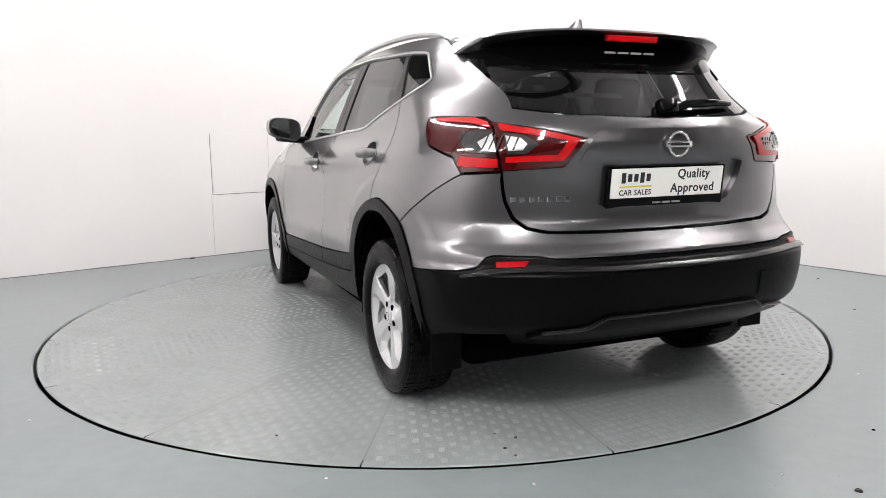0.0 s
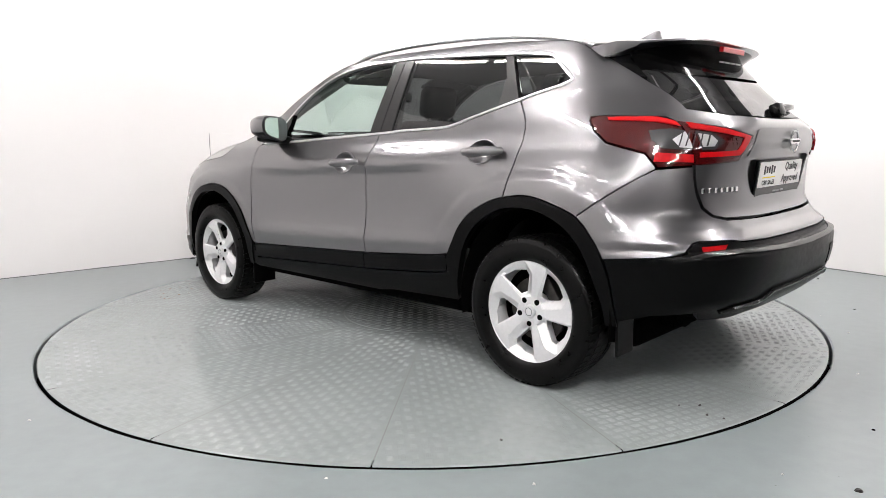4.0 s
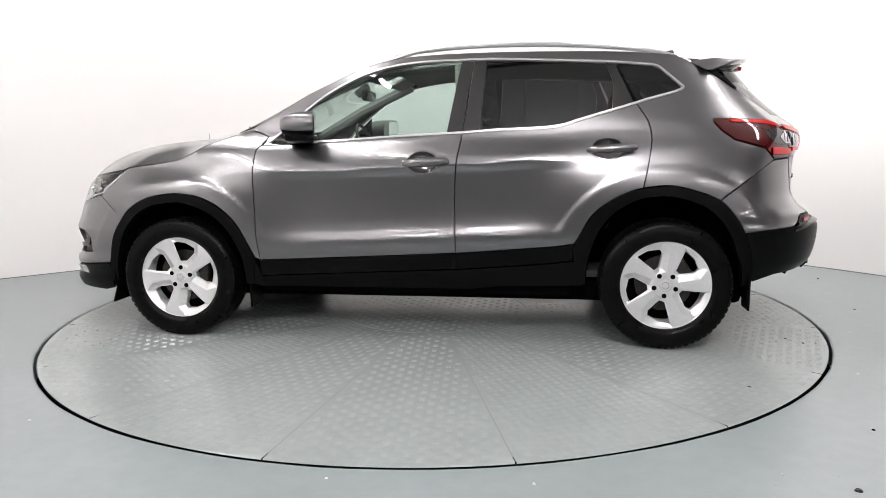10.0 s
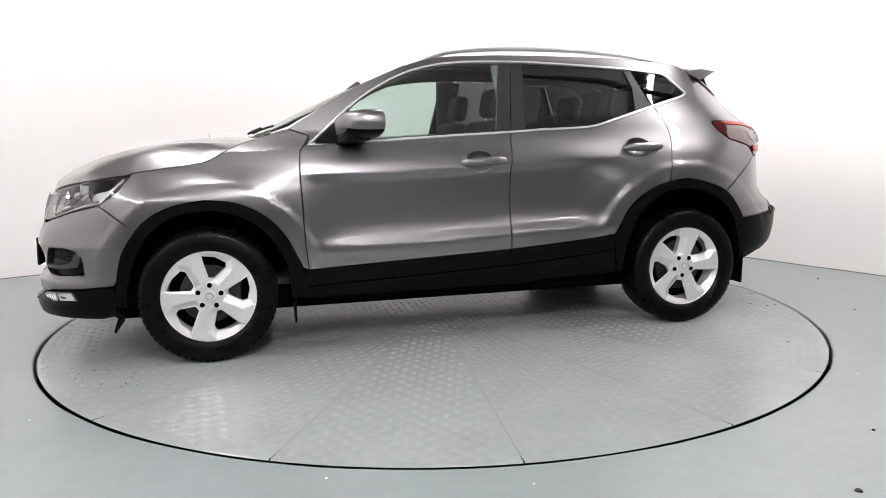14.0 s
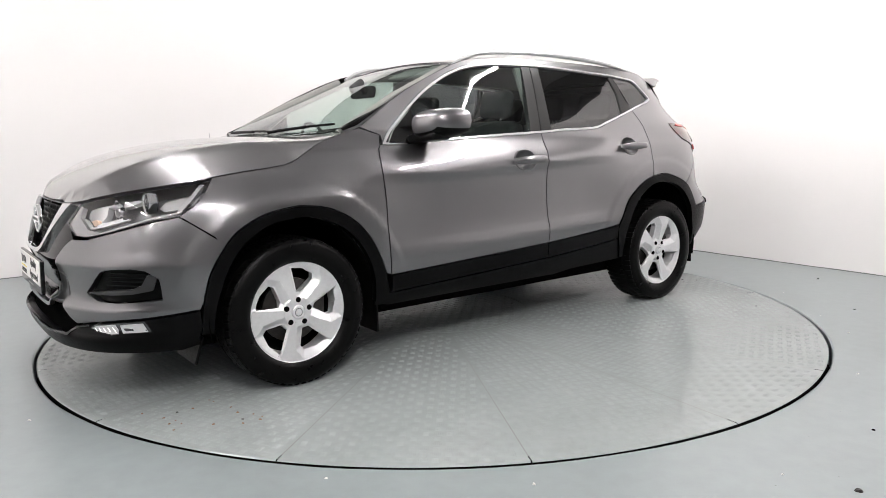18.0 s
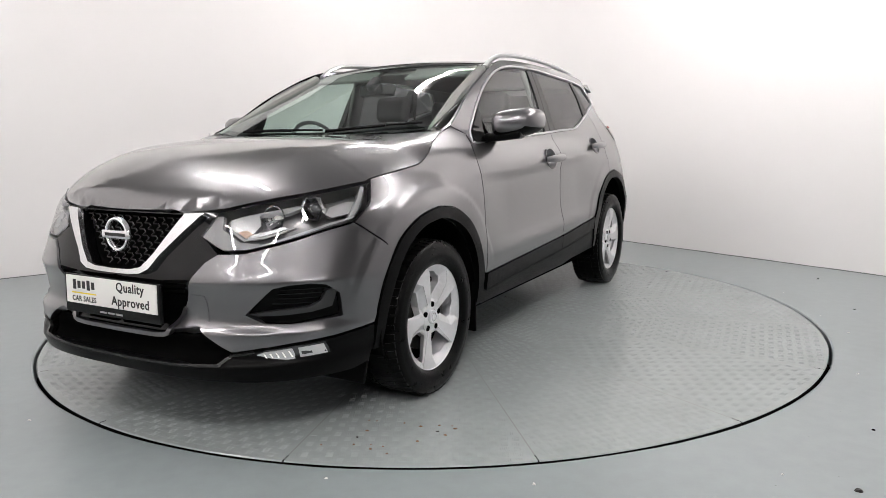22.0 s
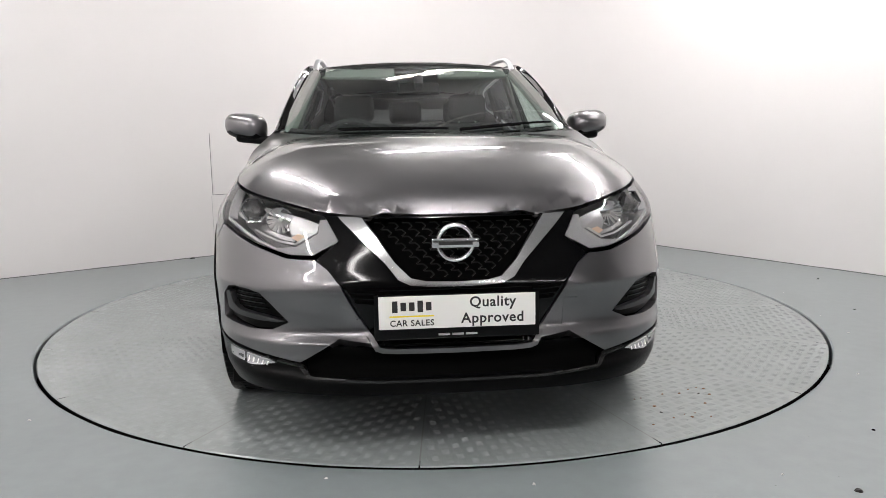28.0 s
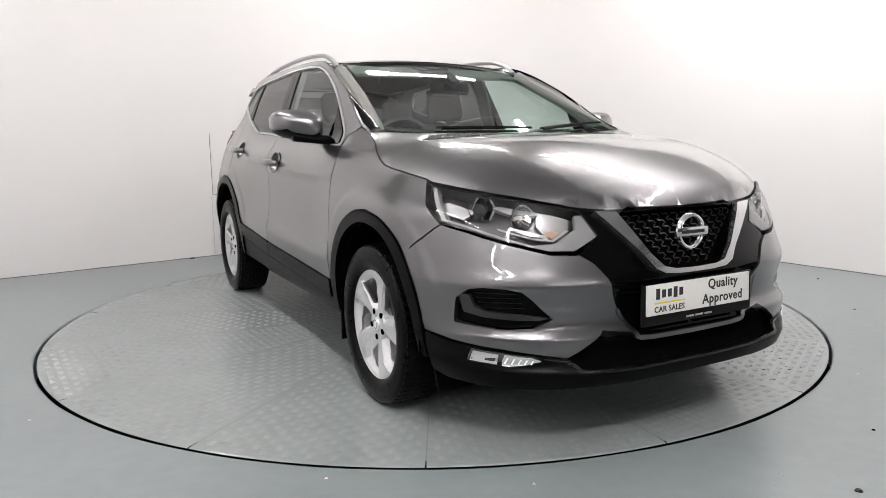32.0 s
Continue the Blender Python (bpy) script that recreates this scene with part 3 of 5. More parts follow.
# ---- the turntable ----
def plate_mesh():
    """One of sixteen tread plates with its raised bars in groups of five."""
    a0, a1, r0, r1 = radians(0.06), radians(22.44), 0.588, TABLE_R
    verts, faces, n = [], [], 12
    for r, z in ((r0, -0.004), (r0, 0), (r1 - 0.004, 0), (r1, -0.004), (r1, -0.03)):
        for k in range(n + 1):
            a = a0 + (a1 - a0) * k / n
            pad = 0.0005 / r
            a = min(max(a, a0 + pad), a1 - pad)
            verts.append((r * math.cos(a), r * math.sin(a), z))
    for i in range(4):
        for k in range(n):
            p = i * (n + 1) + k
            faces.append((p, p + n + 1, p + n + 2, p + 1))
    step, c0, s0 = 0.044, math.cos(radians(11.25)), math.sin(radians(11.25))
    for i in range(11, 54):
        for j in range(-12, 13):
            for k in range(5):
                u, w = i * step, j * step + 0.5 * step
                e = (k - 2) * 0.0074
                if (i + j) % 2:
                    lx, ly, du, dw = 0.0125, 0.0018, 0, e
                else:
                    lx, ly, du, dw = 0.0018, 0.0125, e, 0
                x, y = u + du, w + dw
                X, Y = x * c0 - y * s0, x * s0 + y * c0
                r, a = math.hypot(X, Y), math.atan2(Y, X)
                if not (r0 + 0.02 < r < r1 - 0.02 and a0 + 0.02 / r < a < a1 - 0.02 / r):
                    continue
                b = len(verts)
                for fx, z in ((1, 0.0001), (0.6, 0.0008)):
                    for sx, sy in ((-1, -1), (1, -1), (1, 1), (-1, 1)):
                        px, py = x + sx * lx * (fx if lx < ly else 0.8 + 0.2 * fx), y + sy * ly * (fx if ly < lx else 0.8 + 0.2 * fx)
                        verts.append((px * c0 - py * s0, px * s0 + py * c0, z))
                faces += [(b + 4, b + 5, b + 6, b + 7)] + [(b + q, b + (q + 1) % 4, b + 4 + (q + 1) % 4, b + 4 + q) for q in range(4)]
    return verts, faces


def build_table():
    root = tagged(new("turntable"), "round turntable of painted grey tread plates", "turntable")
    v, f = plate_mesh()
    first = link_mesh("tread_plate", v, f, PLATEM, root, "", False)
    # Second material blackens the plate's outer edge, for the shade in the ring gap.
    first.data.materials.append(DARK)
    first.data.materials.append(WORNM)
    for i, q in enumerate(first.data.polygons):
        q.material_index = 1 if 36 <= i < 48 else 2 if i >= 48 else 0
    for k in range(16):
        ob = first if k == 0 else new("tread_plate", first.data)
        ob.parent = root
        ob.rotation_euler = (0, 0, radians(16.2 + 22.5 * k))
    n = 72
    bm = capped(lathe([(0.5835, -0.02), (0.5835, -0.002), (0.581, 0.0)], n, "z"), n, False, True)
    step = 0.044
    for i in range(-13, 14):
        for j in range(-13, 14):
            for k in range(5):
                e = (k - 2) * 0.0074
                x, y = i * step + (0 if (i + j) % 2 else e), j * step + (e if (i + j) % 2 else 0)
                lx, ly = (0.0125, 0.0018) if (i + j) % 2 else (0.0018, 0.0125)
                if math.hypot(x, y) > 0.562:
                    continue
                lo = [bm.verts.new((x + sx * lx, y + sy * ly, 0.0001)) for sx, sy in ((-1, -1), (1, -1), (1, 1), (-1, 1))]
                hi = [bm.verts.new((x + sx * lx * 0.85, y + sy * ly * 0.85, 0.0012)) for sx, sy in ((-1, -1), (1, -1), (1, 1), (-1, 1))]
                bm.faces.new(hi)
                for a in range(4):
                    bm.faces.new((lo[a], lo[(a + 1) % 4], hi[(a + 1) % 4], hi[a]))
    part("centre_plate", bm, PLATEM, root, "round centre tread plate")
    part("table_bed", capped(lathe([(2.20, -0.02), (2.20, -0.003)], n, "z"), n, False, True), JOINT, root, "grey bed under the plate joints")
    part("drum", capped(lathe([(2.15, -0.11), (2.225, -0.10), (2.225, -0.035), (0.3, -0.035)], n, "z"), n, True, True), DARK, root, "dark steel drum under the plates")
    return root


def speck(name, x, y, size, material, label, category, group, parent=None, z=0.0, seed=1):
    """A small flat irregular crumb."""
    random.seed(seed)
    bm = bmesh.new()
    n = 7
    low = [bm.verts.new((size * (0.7 + 0.5 * random.random()) * math.cos(6.283 * k / n), size * (0.45 + 0.4 * random.random()) * math.sin(6.283 * k / n), 0)) for k in range(n)]
    high = [bm.verts.new((v.co.x * 0.7, v.co.y * 0.7, size * (0.25 + 0.3 * random.random()))) for v in low]
    for k in range(n):
        bm.faces.new((low[k], low[(k + 1) % n], high[(k + 1) % n], high[k]))
    bm.faces.new(high)
    ob = part(name, bm, material, parent)
    ob.matrix_basis = pose(x, y, z, 0, 0, seed * 47 % 360)
    if category:
        tagged(ob, label, category, group)
    return ob


def build_litter():
    speck("dry_leaf", 1.296, -2.472, 0.016, STEEL, "small dark dry leaf on the painted floor", "leaf", "", seed=3)
    for i, (x, y) in enumerate(((2.33, -0.341), (-0.362, -2.321), (0.307, -2.386), (1.118, -2.353), (-1.62, -1.78), (1.93, -1.40), (2.42, 0.30), (2.28, -0.72))):
        speck("paint_fleck", x, y, 0.005 + 0.002 * (i % 3), WHITEP, "tiny white paint fleck on the floor", "paint fleck", "paint flecks", seed=11 + i)
    for i, (x, y) in enumerate(((-1.926, 0.553), (-2.054, 0.578), (-2.118, 0.57), (-1.885, -0.947), (1.881, 0.741), (-1.99, 0.50), (1.70, 0.98), (-1.60, 1.30))):
        speck("grit", x, y, 0.007 + 0.002 * (i % 2), STEEL, "", "", "", TABLE, 0.0002, seed=31 + i)
    random.seed(5)
    for i in range(16):
        r, a = 1.86 + 0.30 * random.random(), radians(16 + 16 * random.random())
        speck("grit", r * math.cos(a), r * math.sin(a), 0.004 + 0.005 * random.random(), RUST, "", "", "", TABLE, 0.0002, seed=71 + i)
    for i, (x, y) in enumerate(((-1.75, -2.15), (-2.35, -1.15), (0.75, -2.62), (1.95, -1.85), (2.62, -0.20), (2.9, 0.75), (-0.85, -2.55), (1.62, -2.02))):
        speck("floor_chip", x, y, 0.006 + 0.003 * (i % 3), DARK, "small dark chip in the painted floor", "paint chip", "paint chips", seed=91 + i)
    for i, a in enumerate((0.365, 0.38)):
        c = wall_spot(a, 0.0, 0.02)
        speck("debris", c.x, c.y, 0.02, DARK, "small dark crumb at the foot of the wall", "debris", "crumbs", seed=51 + i)


def build_pipes():
    """A pipe and a cable that run under the ceiling."""
    o = part("ceiling_pipe", tube([(-7.5, -2.2, 3.12), (7.5, -1.0, 3.12)], 0.05, 12), BACKM, None, "", True)
    tagged(o, "grey pipe running under the grey ceiling", "pipe")
    o = part("ceiling_cable", tube([(-6.5, -6.0, 3.2), (-3.0, -2.6, 3.17), (0.0, 0.4, 3.2), (3.0, 3.0, 3.2)], 0.012, 8), WHITEP, None, "", True)
    tagged(o, "pale cable strung under the ceiling", "cable")


build_floor()
build_walls()
build_hatch()
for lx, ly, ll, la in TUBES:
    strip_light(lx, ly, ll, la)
fill_lamp(*FILL_AT)
TABLE = build_table()
build_litter()
build_pipes()

# ---- the car ----
CAR = tagged(new("car"), "dark grey metallic crossover car with silver alloy wheels", "car")

FARCH = bow((1.752, 0.30), (1.748, 0.35), (1.741, 0.431), (1.708, 0.555), (1.653, 0.647), (1.585, 0.722), (1.473, 0.779), (1.348, 0.803), (1.287, 0.804), (1.166, 0.786), (1.048, 0.727), (0.961, 0.642), (0.905, 0.544), (0.864, 0.452))
FARCH_IN = bow((0.925, 0.30), (0.929, 0.367), (0.939, 0.454), (0.980, 0.552), (1.050, 0.649), (1.138, 0.710), (1.258, 0.750), (1.35, 0.751), (1.459, 0.731), (1.556, 0.671), (1.625, 0.586), (1.664, 0.494), (1.69, 0.40), (1.70, 0.30))
RARCH = bow((-0.850, 0.515), (-0.859, 0.540), (-0.893, 0.600), (-0.943, 0.688), (-1.028, 0.760), (-1.142, 0.815), (-1.255, 0.837), (-1.341, 0.839), (-1.456, 0.812), (-1.572, 0.764), (-1.647, 0.682), (-1.693, 0.605), (-1.722, 0.52), (-1.735, 0.40), (-1.74, 0.33))
RARCH_IN = bow((-1.69, 0.33), (-1.683, 0.42), (-1.654, 0.507), (-1.605, 0.625), (-1.515, 0.719), (-1.399, 0.772), (-1.284, 0.785), (-1.170, 0.768), (-1.057, 0.702), (-0.987, 0.614), (-0.946, 0.511), (-0.925, 0.421), (-0.92, 0.33))


def cut(curve, a, b):
    """The stretch of a curve from the point nearest to x=a to that nearest to x=b."""
    q = np.array(curve)
    i, j = int(np.argmin(np.abs(q[:, 0] - a))), int(np.argmin(np.abs(q[:, 0] - b)))
    return [tuple(p) for p in (q[i:j + 1] if i <= j else q[j:i + 1][::-1])]


FGAP = bow((0.83, 1.062), (0.85, 1.038), (0.859, 0.937), (0.854, 0.788), (0.847, 0.578), (0.834, 0.440))
DGAP = bow((-0.279, 1.113), (-0.254, 0.956), (-0.244, 0.781), (-0.249, 0.512), (-0.249, 0.49))
RGAP = bow((-1.170, 1.249), (-1.225, 1.162), (-1.240, 1.089), (-1.237, 1.031), (-1.216, 0.917), (-1.196, 0.830))
SILLTOP = bow((0.833, 0.439), (0.453, 0.456), (0.150, 0.470), (-0.240, 0.489), (-0.448, 0.503), (-0.742, 0.528), (-0.856, 0.544))
BELT = bow((0.784, 1.060), (0.449, 1.074), (0.146, 1.091), (-0.302, 1.112), (-0.451, 1.122), (-0.747, 1.135), (-0.895, 1.172), (-1.043, 1.214), (-1.176, 1.252))
TOPCH = bow((0.815, 1.062), (0.696, 1.168), (0.576, 1.268), (0.456, 1.352), (0.305, 1.429), (0.153, 1.476), (-0.030, 1.501), (-0.244, 1.507), (-0.457, 1.507), (-0.761, 1.492), (-1.062, 1.475), (-1.255, 1.456))
QTIP = [(-1.255, 1.456), (-1.285, 1.447), (-1.305, 1.432), (-1.405, 1.343), (-1.412, 1.331), (-1.400, 1.318), (-1.363, 1.303), (-1.224, 1.267), (-1.176, 1.252)]
LAMP_SIDE = [(-1.915, 1.157), (-1.60, 1.169), (-1.545, 1.166), (-1.548, 1.148), (-1.581, 1.108), (-1.644, 1.061), (-1.798, 1.018), (-1.842, 0.965)]


SEAM = [(-1.842, 0.958), (-1.81, 0.938), (-1.77, 0.911), (-1.73, 0.884), (-1.69, 0.856), (-1.65, 0.828), (-1.61, 0.798), (-1.575, 0.772)]
FSEAM = [(1.648, 0.677), (1.68, 0.700), (1.72, 0.730), (1.76, 0.760), (1.80, 0.790)]


GRIPS = ((-0.085, 0.963), (-1.033, 1.024))


def hollow(x, z):
    """The round opening behind a door handle."""
    return [(x + 0.01 + 0.073 * math.cos(a), z + 0.052 * math.sin(a)) for a in np.linspace(0, 2 * math.pi, 24, endpoint=False)]


def build_shell():
    # front wing
    poly = bow(*WINGTOP) + [(0.80, 1.108)]
    poly += FGAP + cut(FARCH, 0.864, 1.648) + FSEAM[1:] + [(1.712, 0.855)]
    both("front_wing", poly, on_side, PAINT, CAR, res=0.02)
    # doors
    d = cut(BELT, 0.784, -0.285) + DGAP + cut(SILLTOP, -0.249, 0.833) + FGAP[::-1]
    both("front_door", d, on_side, PAINT, CAR, res=0.016, holes=[hollow(*GRIPS[0])])
    d = cut(BELT, -0.285, -1.17) + RGAP + cut(RARCH, -1.19, -0.857) + cut(SILLTOP, -0.856, -0.249) + DGAP[::-1]
    both("rear_door", d, on_side, PAINT, CAR, res=0.016, holes=[hollow(*GRIPS[1])])
    # body side: windscreen pillar, roof edge, rear quarter
    top = bow((0.90, 1.146), (0.765, 1.229), (0.616, 1.321), (0.465, 1.393), (0.312, 1.459), (0.18, 1.503), (0.05, 1.526), (-0.2, 1.538), (-0.5, 1.540), (-0.9, 1.533), (-1.2, 1.517), (-1.376, 1.498), (-1.46, 1.455), (-1.555, 1.408))
    poly = top + bow((-1.58, 1.40), (-1.666, 1.334), (-1.80, 1.245), (-1.885, 1.178)) + LAMP_SIDE + SEAM + cut(RARCH, -1.57, -1.196) + RGAP[::-1]
    poly += QTIP[::-1] + TOPCH[::-1][1:] + [(0.80, 1.106)]
    both("body_side", poly, on_side, PAINT, CAR, res=0.02)
    # bonnet, roof
    half = [(p[0], p[1]) for p in BRIM[::-1]][:-1]
    half += bow((0.985, half[-1][1] - 0.03), (1.08, 0.45), (1.12, 0.2), (1.13, 0))
    panel("bonnet", half, on_bonnet, PAINT, CAR, sym=True, thick=0.02, res=0.022, inset=0.0015)
    half = [(0.145, 0), (0.155, 0.4), (0.185, 0.597), (0, 0.603), (-0.5, 0.604), (-1.1, 0.596), (-1.4, 0.58), (-1.5, 0.565), (-1.53, 0.3), (-1.54, 0)]
    panel("roof", half, on_roof, PAINT, CAR, sym=True)
    half = [(0.130, 0), (0.140, 0.4), (0.150, 0.50), (0.10, 0.535), (-0.6, 0.535), (-0.72, 0.50), (-0.74, 0)]
    panel("glass_roof", half, on_roof, GLOSS, CAR, "dark glass roof panel", sym=True, off=0.003, thick=0.004)
    half = [(1.112, 0), (1.09, 0.42), (1.0, 0.683), (0.8, 0.668), (0.45, 0.64), (0.2, 0.598), (0.165, 0.4), (0.155, 0)]
    panel("windscreen", half, on_roof, GLASS, CAR, "clear green-tinted windscreen", sym=True, off=-0.004, thick=0.004)
    # black band round the windscreen
    band = [(1.10, 0.0), (1.085, 0.42), (1.0, 0.68), (0.8, 0.665), (0.45, 0.637), (0.2, 0.595), (0.165, 0.4), (0.155, 0), (0.20, 0), (0.21, 0.4), (0.25, 0.56), (0.45, 0.603), (0.8, 0.632), (0.96, 0.645), (1.03, 0.42), (1.045, 0)]
    panel("windscreen_border", band, on_roof, GLOSS, CAR, "black printed edge of the windscreen", sym=True, off=-0.012, thick=0.003)
    # scuttle under the wipers
    panel("scuttle", [(1.16, 0), (1.12, 0.42), (1.02, 0.69), (0.96, 0.69), (0.98, 0.66), (1.06, 0.42), (1.08, 0)], on_roof, PLASTIC, CAR, sym=True, off=-0.03)
    # the painted skin between the side and the windscreen or roof
    tx = np.array([p[0] for p in top])
    tz = np.array([p[1] for p in top])
    xs = np.concatenate([np.linspace(0.985, 0.2, 28), np.linspace(0.17, -1.45, 44)])
    for s in (1, -1):
        rows = []
        for x in xs:
            z = float(np.interp(-x, -tx, tz)) if x < 0.9 else 1.146 - 0.3 * (x - 0.9)
            a = np.array([x, float(half_width(np.array([x]), np.array([z]))[0]) - 0.002, z - 0.001])
            ye = float(np.interp(-x, [-1.0, -0.8, -0.45, -0.2, 0.0, 0.5, 1.1, 1.5], [0.684, 0.669, 0.641, 0.600, 0.602, 0.603, 0.594, 0.563]))
            b = on_roof(np.array([x]), np.array([ye]))[0] - np.array([0, 0, 0.001])
            mid = (a + b) / 2 + np.array([0, 0.004, 0.005])
            rows.append([a, 0.6 * a + 0.4 * mid + [0, 0.001, 0.002], mid, b, b + [0, -0.012, -0.012]])
        verts = [p * [1, s, 1] for r in rows for p in r]
        wide = [v for i in range(29, len(rows)) for v in verts[5 * i:5 * i + 5]]
        link_mesh("roof_edge", wide, [(5 * i + k, 5 * i + k + 1, 5 * i + 6 + k, 5 * i + 5 + k)[::s] for i in range(len(rows) - 30) for k in range(4)], PAINT, CAR)
        slim = [verts[5 * i + k] for i in range(30) for k in (0, 1)]
        link_mesh("pillar_skin", slim, [(2 * i, 2 * i + 1, 2 * i + 3, 2 * i + 2)[::s] for i in range(29)], PAINT, CAR)
        edge = [verts[5 * i + k] for i in range(30) for k in (1, 2, 3, 4)]
        link_mesh("windscreen_trim", edge, [(4 * i + k, 4 * i + k + 1, 4 * i + 5 + k, 4 * i + 4 + k)[::s] for i in range(29) for k in range(3)], SHADE, CAR, "black trim along the windscreen pillar")
    # chrome round the side glass
    loop = TOPCH + QTIP[1:] + BELT[::-1][1:]
    q = np.array(loop)
    nn = np.roll(q, -1, 0) - np.roll(q, 1, 0)
    nn = np.stack([-nn[:, 1], nn[:, 0]], 1) / np.maximum(np.hypot(nn[:, 0], nn[:, 1]), 1e-9)[:, None]
    if area2(loop) < 0:
        nn = -nn
    ring = [tuple(p) for p in q + nn * 0.0105]
    both("window_chrome", loop, on_side, SATIN, CAR, "bright metal strip round the side windows", off=0.003, thick=0.02, holes=[ring], inset=0)
    # glass and black pillars
    gl = bow((0.60, 1.226), (0.457, 1.334), (0.306, 1.410), (0.154, 1.457), (-0.029, 1.484), (-0.259, 1.490)) + [(-0.19, 1.10), (0.60, 1.062)]
    both("front_side_glass", gl, on_side, GLASS, CAR, "clear green side glass", off=-0.008, thick=0.004, inset=0)
    both("mirror_sail", [(0.775, 1.066), (0.70, 1.142), (0.585, 1.240), (0.605, 1.064)], on_side, GLOSS, CAR, "black corner cover at the door mirror", off=0.005, inset=0)
    both("door_pillar", [(-0.189, 1.10), (-0.259, 1.495), (-0.331, 1.495), (-0.275, 1.10)], on_side, PILLAR, CAR, "dark grey front door pillar", off=-0.002)
    both("door_pillar", [(-0.275, 1.10), (-0.331, 1.495), (-0.399, 1.493), (-0.366, 1.11)], on_side, PILLAR, CAR, "dark grey rear door pillar", off=-0.002)
    gl = [(-0.366, 1.112), (-0.399, 1.493), (-0.76, 1.482), (-1.016, 1.463), (-1.055, 1.359), (-1.045, 1.205), (-0.90, 1.165), (-0.745, 1.128), (-0.45, 1.115)]
    both("rear_side_glass", gl, on_side, TINT, CAR, "dark privacy side glass", off=-0.008, thick=0.004, inset=0)
    both("door_pillar", [(-1.016, 1.465), (-1.055, 1.359), (-1.045, 1.21), (-1.165, 1.243), (-1.065, 1.462)], on_side, PILLAR, CAR, "black rear door window frame", off=-0.002)
    gl = [(-1.075, 1.463), (-1.253, 1.445), (-1.290, 1.428), (-1.395, 1.334), (-1.35, 1.312), (-1.175, 1.262)]
    both("quarter_glass", gl, on_side, TINT, CAR, "dark quarter window", off=-0.006, thick=0.004, inset=0)
    # lower cladding
    for a0, a1 in ((0.833, -0.246), (-0.252, -0.85)):
        top_edge = cut(SILLTOP, a0, a1)
        both("door_cladding", top_edge + [(x, z - 0.085) for x, z in top_edge[::-1]], on_side, PLASTIC, CAR, "black plastic door cladding", off=0.007)
    sill = [(x, z - 0.09) for x, z in cut(SILLTOP, 0.833, -0.856)] + [(-0.90, 0.44), (-0.905, 0.32), (-0.45, 0.305), (-0.33, 0.288), (0.84, 0.285), (0.90, 0.30), (0.91, 0.40), (0.868, 0.45)]
    both("sill_cladding", sill, on_side, PLASTIC, CAR, "black plastic sill cladding", off=-0.002)
    both("wheel_arch_trim", FARCH + [(0.864, 0.44), (0.885, 0.30)] + FARCH_IN, on_side, PLASTIC, CAR, "black plastic wheel arch trim", off=0.008, thick=0.035)
    both("wheel_arch_trim", RARCH + RARCH_IN + [(-0.885, 0.33), (-0.865, 0.44)], on_side, PLASTIC, CAR, "black plastic wheel arch trim", off=0.008, thick=0.035)


def arch_s(kind, curve):
    return [(end_s(kind, None, z, x), z) for x, z in curve]


